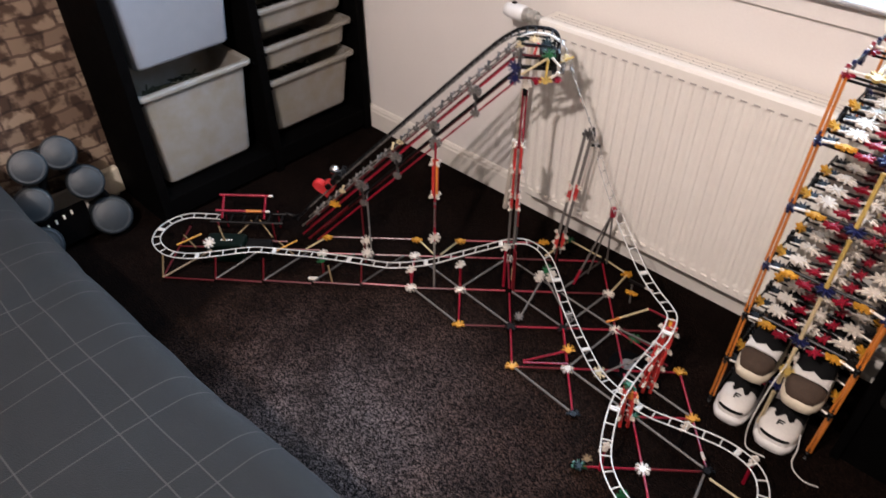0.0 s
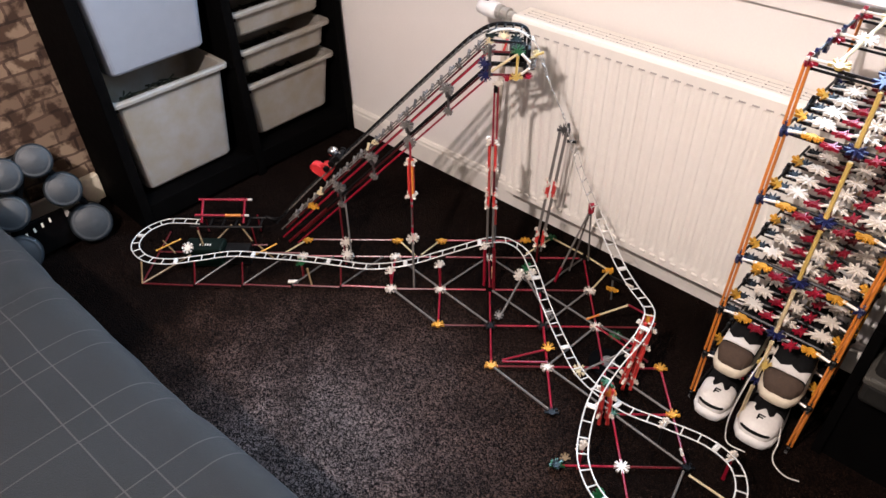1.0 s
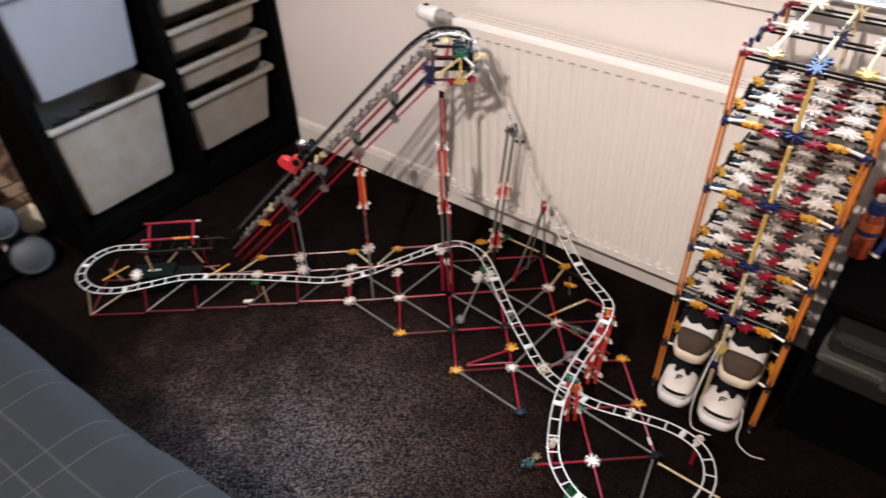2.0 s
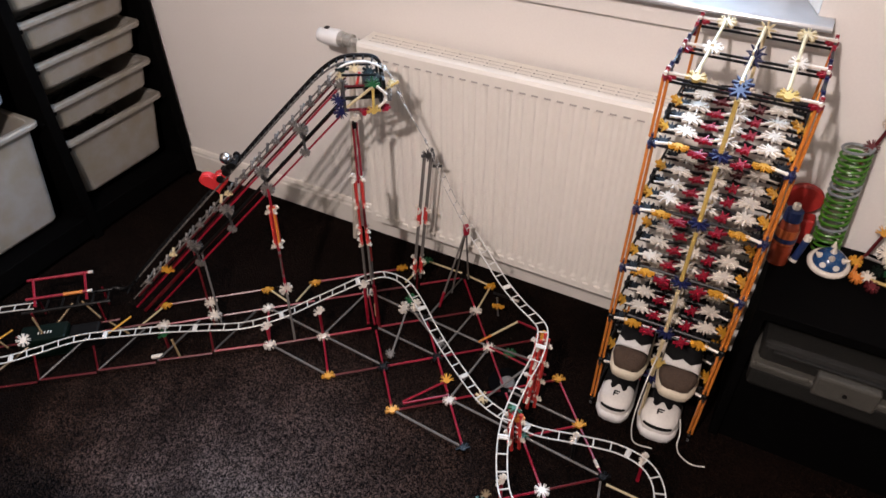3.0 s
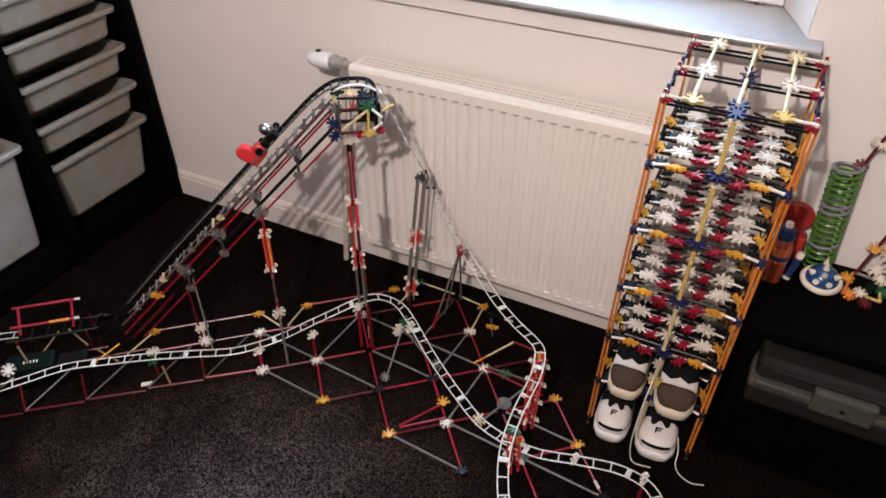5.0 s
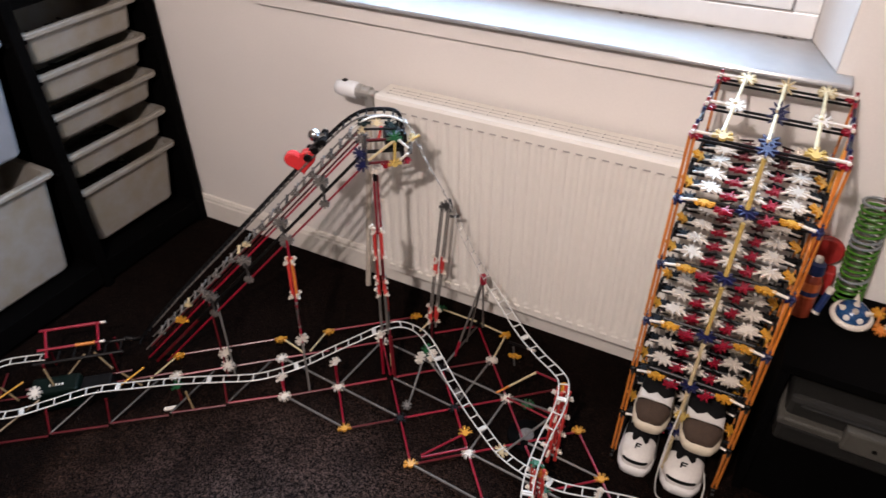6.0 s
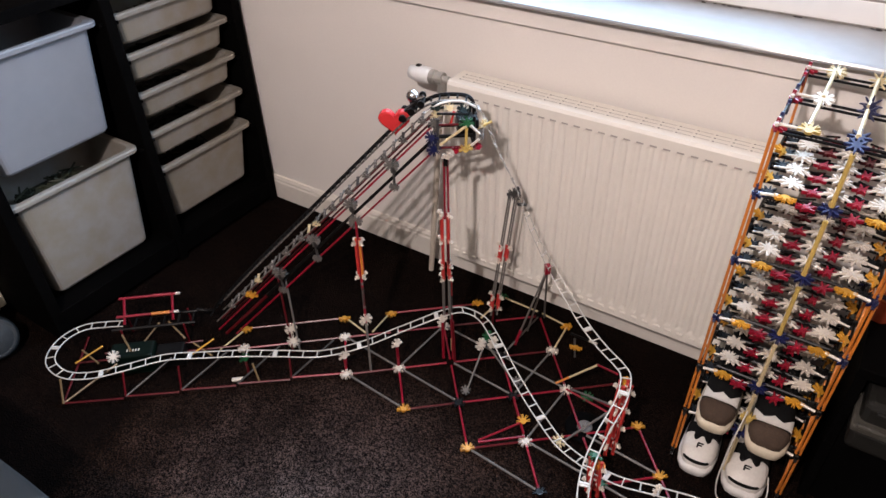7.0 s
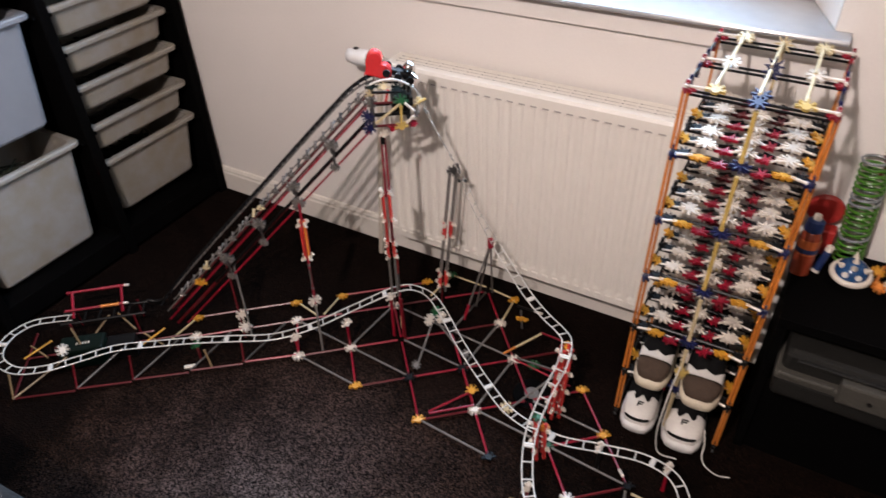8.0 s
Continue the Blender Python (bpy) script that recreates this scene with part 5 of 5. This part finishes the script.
    if logo:
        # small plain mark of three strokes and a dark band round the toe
        for x0, y0, x1, y1 in ((-0.008, 0.0455, 0.008, 0.0485), (-0.005, 0.0395, 0.005, 0.0422), (-0.009, 0.034, -0.005, 0.0455)):
            bm = box((x0, y0, 0), (x1, y1, 0.003))
            part("mark", bm, M_SHOEB, ob, "small black mark", m=pose(0, 0, 0.0535, 15, 0, 0))
        pts = [(0.038 * math.sin(a), 0.026 - 0.022 * math.cos(a), 0.040 + 0.004 * math.cos(a)) for a in [radians(d) for d in range(-70, 71, 14)]]
        part("toe_band", tube(bmesh.new(), pts, [0.0012] + [0.0040] * 9 + [0.0012], 8), M_SHOEB, ob, "black band round the toe")
    return ob


shoe("white leather trainer with black toe band on the carpet", pose(0.922, 0.205, 0.0, 0, 0, 3) @ Matrix.Diagonal((0.88, 1, 1, 1)), M_SHOEW, M_SOLEW, M_SHOEB, M_SHOEB, True)
shoe("white leather trainer with black toe band on the carpet", pose(1.036, 0.200, 0.0, 0, 0, 4), M_SHOEW, M_SOLEW, M_SHOEB, M_SHOEB, True)
shoe("brown suede trainer with cream sole on a rack shelf", pose(0.931, 0.204, 0.172, 0, 0, 2) @ Matrix.Diagonal((0.85, 1, 1, 1)), M_SUEDE, M_SOLE, M_SHOEB, M_SHOEW, False, 0.028)
shoe("brown suede trainer with cream sole on a rack shelf", pose(1.047, 0.196, 0.172, 0, 0, 3) @ Matrix.Diagonal((0.92, 1, 1, 1)), M_SUEDE, M_SOLE, M_SHOEB, M_SHOEW, False, 0.028)
lace = part("loose_lace", tube(bmesh.new(), smooth_path([(1.08, 0.245, 0.06), (1.09, 0.225, 0.03), (1.092, 0.208, 0.006), (1.105, 0.185, 0.004), (1.135, 0.172, 0.004), (1.165, 0.18, 0.004)], 5), 0.0017, 6), M_LACE)
tagged(lace, "loose white shoelace trailing on the carpet", "shoelace")
lace = part("loose_lace", tube(bmesh.new(), smooth_path([(0.99, 0.235, 0.25), (0.984, 0.20, 0.2), (0.980, 0.172, 0.1), (0.985, 0.172, 0.03), (1.0, 0.168, 0.004), (1.04, 0.172, 0.004)], 5), 0.0017, 6), M_LACE)
tagged(lace, "loose white shoelace hanging between two trainers", "shoelace")

# ---------- low black cabinet with things on it ----------
CX0, CX1, CY0, CY1, CH = 1.150, 2.45, 0.285, 0.588, 0.437
cab = thing("tv_cabinet", "low black cabinet with an open shelf", "cabinet")
part("top_board", box((CX0, CY0, CH - 0.025), (CX1, CY1, CH), 0.002), M_BLACKWOOD, cab)
part("shelf", box((CX0 + 0.022, CY0 + 0.004, 0.232), (CX1 - 0.022, CY1 - 0.01, 0.252)), M_BLACKWOOD, cab)
part("plinth", box((CX0 + 0.022, CY0 + 0.012, 0.0), (CX1 - 0.022, CY0 + 0.03, 0.232)), M_BLACKWOOD, cab)
for x in (CX0, CX1 - 0.022):
    part("side_panel", box((x, CY0 + 0.001, 0), (x + 0.022, CY1, CH - 0.025), 0.002), M_BLACKWOOD, cab)
part("back_panel", box((CX0 + 0.022, CY1 - 0.01, 0.0), (CX1 - 0.022, CY1 - 0.001, CH - 0.025)), M_BLACKWOOD, cab)

tool = thing("tool_case", "dark grey plastic tool case with recessed latches on a shelf", "tool case", pose(1.178, 0.245, 0.252))
part("lower_shell", box((0.0, 0.0, 0.0), (0.46, 0.27, 0.062), 0.012), M_TOOL, tool)
part("lid", box((0.006, 0.012, 0.066), (0.454, 0.27, 0.128), 0.014), M_TOOL, tool)
part("rim", box((-0.004, -0.008, 0.060), (0.464, 0.272, 0.078), 0.005), M_TOOL2, tool, "lighter grey seam rim")
part("lid_ridge", box((0.03, 0.004, 0.108), (0.43, 0.02, 0.116), 0.003), M_TOOL, tool)
part("front_rib", box((0.006, -0.012, 0.072), (0.112, 0.0, 0.084), 0.004), M_TOOL2, tool, "lighter grey front rib")
for x in (0.12, 0.31):
    latch = part("latch", box((x, -0.014, 0.050), (x + 0.12, 0.010, 0.108), 0.006), M_TOOL2, tool)
    part("latch_hole", tube(bmesh.new(), [(x + 0.06, -0.0155, 0.076), (x + 0.06, -0.013, 0.076)], 0.005, 10), M_BLACK, latch)

bottle = thing("drink_bottle", "orange drink bottle with a blue cap", "bottle", pose(1.163, 0.462, CH, -4, 0, 0) @ Matrix.Diagonal((1, 1, 0.86, 1)))
part("body", lathe([(0.020, 0), (0.023, 0.006), (0.023, 0.06), (0.0215, 0.066), (0.023, 0.072), (0.023, 0.11), (0.019, 0.125), (0.013, 0.138)], 20), M_BOTTLE, bottle, smooth=True)
part("label", lathe([(0.0233, 0.066), (0.0236, 0.068), (0.0236, 0.108), (0.0233, 0.11)], 20), M_BLABEL, bottle)
part("label_stripe", lathe([(0.0236, 0.072), (0.0239, 0.073), (0.0239, 0.084), (0.0236, 0.085)], 20), M_BCAP, bottle)
part("cap", lathe([(0.019, 0.132), (0.02, 0.135), (0.018, 0.160), (0.012, 0.164)], 16), M_BCAP, bottle)
part("spout", lathe([(0.008, 0.164), (0.009, 0.168), (0.008, 0.178), (0.004, 0.180)], 12), M_WHITE, bottle)
lid = part("round_red_tin", tube(bmesh.new(), [(0, 0, 0), (0, 0.004, 0), (0, 0.012, 0), (0, 0.016, 0)], [0.036, 0.040, 0.040, 0.037], 28), M_REDLID, m=pose(1.178, 0.566, CH + 0.108, 8, 0, 0))
tagged(lid, "round red tin leaning against the wall", "tin")
box_red = part("red_box", box((1.155, 0.55, CH), (1.215, 0.585, CH + 0.068), 0.004), M_REDLID)
tagged(box_red, "small dark red box behind a bottle", "box")
pen = thing("marker_pen", "blue and white marker leaning by a bottle", "marker", pose(1.197, 0.478, CH + 0.008, -14, 12, 0) @ Matrix.Diagonal((0.85, 0.85, 0.85, 1)))
part("barrel", lathe([(0.0085, 0.0), (0.0095, 0.003), (0.0095, 0.055), (0.008, 0.058)], 14), M_BCAP, pen)
part("cap", lathe([(0.008, 0.058), (0.0098, 0.06), (0.0098, 0.074), (0.006, 0.077)], 14), M_WHITE, pen)
part("base", lathe([(0.0098, -0.007), (0.0098, 0.0), (0.009, 0.001)], 14), M_WHITE, pen)

# green toy spring stretched upright
spring = thing("toy_spring", "green and grey plastic spring toy standing upright", "spring toy", pose(1.254, 0.550, CH, 0, -4, 0))
turns, n = 18, 24
zs = [0.004 + 0.270 * (k / (turns * n)) for k in range(turns * n + 1)]
rad = 0.0285
pts = [(rad * math.cos(k * math.tau / n), rad * math.sin(k * math.tau / n), z) for k, z in enumerate(zs)]
cuts = [(0, 4 * n, M_SLINKY), (4 * n, 5 * n, M_SLINKG), (5 * n, 10 * n, M_SLINKY), (10 * n, 12 * n, M_SLINKG), (12 * n, 17 * n, M_SLINKY), (17 * n, 18 * n, M_SLINKG)]
for a, b, mat in cuts:
    part("coil", tube(bmesh.new(), pts[a:b + 1], 0.0032, 6), mat, spring)

# domed toy with white rim and small cones
dome = thing("spiked_dome_toy", "blue domed toy with white rim and small white cones", "toy", pose(1.264, 0.482, CH, 8, 0, 0))
prof = [(0.034 * math.cos(radians(a)) + 0.001, 0.024 + 0.034 * math.sin(radians(a))) for a in range(0, 90, 11)]
part("dome", lathe(prof, 24), M_DOME, dome, smooth=True)
bm = tube(bmesh.new(), [(0.0375 * math.cos(k * math.tau / 28), 0.0375 * math.sin(k * math.tau / 28), 0.022) for k in range(28)], 0.0072, 8, True)
part("rim", bm, M_WHITE, dome, smooth=True)
part("underside", lathe([(0.018, 0.0), (0.027, 0.008), (0.031, 0.018)], 20), M_CREAM, dome, smooth=True)
for ang, tilt in ((-90, 30), (-20, 48), (200, 48), (90, 40), (-55, 12), (0, 0)):
    if (ang, tilt) in ((-55, 12),):
        continue
    m = Matrix.Translation((0, 0, 0.024)) @ Matrix.Rotation(radians(ang), 4, "Z") @ Matrix.Rotation(radians(tilt), 4, "Y") @ Matrix.Translation((0, 0, 0.0325))
    part("cone", lathe([(0.0075, 0), (0.004, 0.009), (0.0008, 0.017)], 12), M_WHITE, dome, m=m)
for x in (-0.013, 0.013):
    part("disc", tube(bmesh.new(), [(x, -0.0285, 0.040), (x * 1.05, -0.0310, 0.0408)], 0.0065, 14), M_TRIM, dome, "pale round disc")

# a second small model of toy rods at the wall
model = thing("toy_rod_model", "small leaning model of toy rods and connectors", "construction toy", pose(1.335, 0.49, CH))
for p, q, mat in (((0.0, 0.06, 0.015), (0.075, 0.09, 0.33), M_DARKRED), ((0.05, 0.05, 0.015), (0.125, 0.085, 0.33), M_DARKRED), ((0.0, 0.06, 0.015), (0.05, 0.05, 0.015), M_GREY), ((-0.02, -0.01, 0.012), (0.05, -0.02, 0.012), M_YELLOW), ((-0.02, -0.01, 0.012), (-0.005, 0.06, 0.012), M_ORANGE), ((0.05, -0.02, 0.012), (0.05, 0.05, 0.012), M_YELLOW)):
    rod(model, p, q, mat, 0.0036)
for k in range(7):
    s = (k + 0.5) / 7
    p = Vector((0.03, 0.052, 0.02)).lerp(Vector((0.1, 0.085, 0.32)), s)
    connector(model, p, M_WHITE, 8, 65, 0, 20 * k, 0.021)
    if k % 2:
        connector(model, p + Vector((-0.03, 0.004, 0)), M_AMBER, 5, 65, 0, 0)
for p, mat in (((0.01, -0.012, 0.014), M_WHITE), ((-0.018, 0.03, 0.016), M_AMBER), ((0.03, 0.02, 0.014), M_MOTOR), ((0.02, -0.036, 0.010), M_DARKRED), ((-0.012, -0.022, 0.012), M_ORANGE), ((0.045, 0.035, 0.03), M_WHITE), ((0.055, 0.015, 0.013), M_GREEN)):
    connector(model, p, mat, 8, 25, 0, 15, 0.0155)
wire = part("toy_flag_rod", tube(bmesh.new(), [(0, 0, 0), (0.055, 0.005, 0.22)], 0.0036, 6), M_DARKRED, m=pose(1.252, 0.578, CH + 0.215))
tagged(wire, "dark red toy rod with a white connector behind the spring", "toy rod")
connector(wire, (0.026, 0.0, 0.105), M_WHITE, 8, 15, 0, 0)
connector(wire, (0.008, -0.004, 0.05), M_DARKRED, 8, 50, 0, 0, 0.016)

# ---------- dumbbells ----------
drack = thing("dumbbell_rack", "black stand for round dumbbells beside the storage frame", "dumbbell rack", pose(-0.97, -0.57, 0))
for x in (-0.09, 0.02):
    bm = tube(bmesh.new(), [(x, -0.19, 0.012), (x, -0.03, 0.32), (x, 0.03, 0.32), (x, 0.15, 0.012)], 0.011, 8)
    part("upright", bm, M_BLACK, drack)
for y, z in ((-0.165, 0.065), (-0.115, 0.18), (-0.06, 0.30), (0.05, 0.18), (0.085, 0.065)):
    part("tray", box((-0.11, y - 0.012, z - 0.012), (0.04, y + 0.012, z - 0.004), 0.002), M_BLACK, drack)
for k in range(4):
    part("lettering_bar", box((0.032, -0.10 + k * 0.026, 0.115 + k * 0.006), (0.034, -0.094 + k * 0.026, 0.130 + k * 0.006)), M_SOCK, drack, "pale bar of lettering")
part("front_panel", box((0.022, -0.13, 0.03), (0.031, 0.03, 0.16), 0.003), M_BLACKWOOD, drack)


def dumbbell(m, r):
    ob = thing("dumbbell", "round grey-blue vinyl dumbbell on a black stand", "dumbbell", m, "dumbbells on the stand")
    prof = [(r * 0.5, -0.036), (r * 0.80, -0.033), (r * 0.94, -0.026), (r, -0.018), (r, 0.018), (r * 0.94, 0.026), (r * 0.86, 0.030), (r * 0.80, 0.0285), (r * 0.74, 0.0295), (r * 0.4, 0.034), (r * 0.02, 0.035)]
    for x in (-0.075, 0.055):
        part("head", lathe(prof, 24), M_DUMB, ob, m=pose(x, 0, 0, 0, 90, 0), smooth=True)
    part("handle", tube(bmesh.new(), [(-0.06, 0, 0), (0.04, 0, 0)], 0.015, 12), M_BLACK, ob)
    return ob


for y, z, r in ((-0.648, 0.342, 0.057), (-0.555, 0.350, 0.056), (-0.513, 0.225, 0.060), (-0.677, 0.221, 0.060), (-0.475, 0.073, 0.070), (-0.70, 0.075, 0.066)):
    dumbbell(pose(-0.982, y + 0.006, z - 0.028, 0, -28, -12), r * 0.93)
card = part("socket_box", box((-1.145, -0.425, 0.02), (-1.115, -0.352, 0.118), 0.004), M_SOCK)
tagged(card, "small cream box at the foot of the wall", "box")

# ---------- bed ----------


def duvet():
    bm = bmesh.new()
    uv = bm.loops.layers.uv.new("UVMap")
    x0, x1, nx, prof = WEST_X + 0.03, 1.55, 110, []
    for k in range(46):
        prof.append((-2.15 + 1.312 * k / 45, 0.5))
    for k in range(1, 13):
        a = radians(90 * k / 12)
        prof.append((-0.838 + 0.07 * math.sin(a), 0.43 + 0.07 * math.cos(a)))
    for k in range(1, 12):
        prof.append((-0.768 + 0.012 * k / 11, 0.43 - 0.36 * k / 11))
    rows, run = [], [0.0]
    for a, b in zip(prof, prof[1:]):
        run.append(run[-1] + math.hypot(b[0] - a[0], b[1] - a[1]))
    for i in range(nx + 1):
        x = x0 + (x1 - x0) * i / nx
        row = []
        for j, (y, z) in enumerate(prof):
            w = noise.noise(Vector((x * 2.2, y * 3.0, z * 3))) * 0.016 + noise.noise(Vector((x * 7, y * 5, z * 6 + 4))) * 0.007
            w -= max(0.0, 0.20 - abs(noise.noise(Vector((x * 4.2 + y * 2.0, y * 1.6, 3.1))))) * 0.05 * min(1.0, max(0.0, (y + 1.25) / 0.35))
            fall = max(0.0, (0.43 - z)) * 2.2
            bulge = 0.034 * min(1.0, max(0.0, (x - 0.05) / 0.55)) * min(1.0, max(0.0, (y + 1.3) / 0.4))
            row.append(bm.verts.new((x, y + bulge + w * (0.25 + fall), z + w * (0.9 if z > 0.42 else 0.2))))
        rows.append(row)
    for i in range(nx):
        for j in range(len(prof) - 1):
            f = bm.faces.new((rows[i][j], rows[i + 1][j], rows[i + 1][j + 1], rows[i][j + 1]))
            f.smooth = True
            for loop, (a, b) in zip(f.loops, ((i, j), (i + 1, j), (i + 1, j + 1), (i, j + 1))):
                loop[uv].uv = ((x1 - x0) * a / nx + x0 + 2.0, run[b])
    return bm


bed = thing("bed", "bed with a grey checked cotton duvet", "bed")
part("duvet", duvet(), M_DUVET, bed, "grey cotton duvet with pairs of cream lines")
part("mattress", box((WEST_X + 0.05, -2.12, 0.2), (1.53, -0.87, 0.47), 0.03), M_BIN_BLUED, bed)
part("base", box((WEST_X + 0.05, -2.12, 0.0), (1.53, -0.86, 0.2), 0.01), M_BLACKWOOD, bed)

# ---------- small things on the carpet ----------
disc = part("grey_wheel_disc", lathe([(0.018, 0.003), (0.020, 0.006), (0.020, 0.010), (0.016, 0.012), (0.006, 0.012), (0.006, 0.017), (0.003, 0.019)], 24), M_GREY, m=GRID @ pose(0.615, -0.275, 0.0))
tagged(disc, "loose grey toy wheel lying on the carpet", "toy wheel")
rim = part("black_tyre", lathe([(0.05, 0.002), (0.052, 0.006), (0.05, 0.008), (0.02, 0.008)], 24), M_BLACKWOOD, m=GRID @ pose(0.615, -0.275, 0.0))
tagged(rim, "flat black toy tyre lying on the carpet", "toy tyre")


# ---------- what moves ----------
# how far along the hill the car has climbed
CAR = [(0.0, 0.199), (1.0, 0.279), (1.5, 0.318), (2.5, 0.394), (3.5, 0.466), (4.5, 0.538), (5.5, 0.604), (6.5, 0.661), (7.0, 0.693), (7.25, 0.713), (7.5, 0.737), (7.75, 0.775), (8.0, 0.812)]


def on_rail(s):
    for (s0, z0), (s1, z1) in zip(RAIL, RAIL[1:]):
        if s0 <= s <= s1:
            return z0 + (z1 - z0) * (s - s0) / (s1 - s0)
    return RAIL[-1][1]


def motions():
    rows = []
    for t, s in CAR:
        a, b = on_rail(s - 0.03), on_rail(min(s + 0.012, 0.82))
        p = hill(s, on_rail(s) + 0.004)
        turn = Matrix.Rotation(math.atan2(HD.y, HD.x), 4, "Z") @ Matrix.Rotation(-math.atan2(b - a, 0.042), 4, "Y")
        rows.append((t, GRID @ Matrix.Translation(p) @ turn))
    walk(car, rows)


motions()
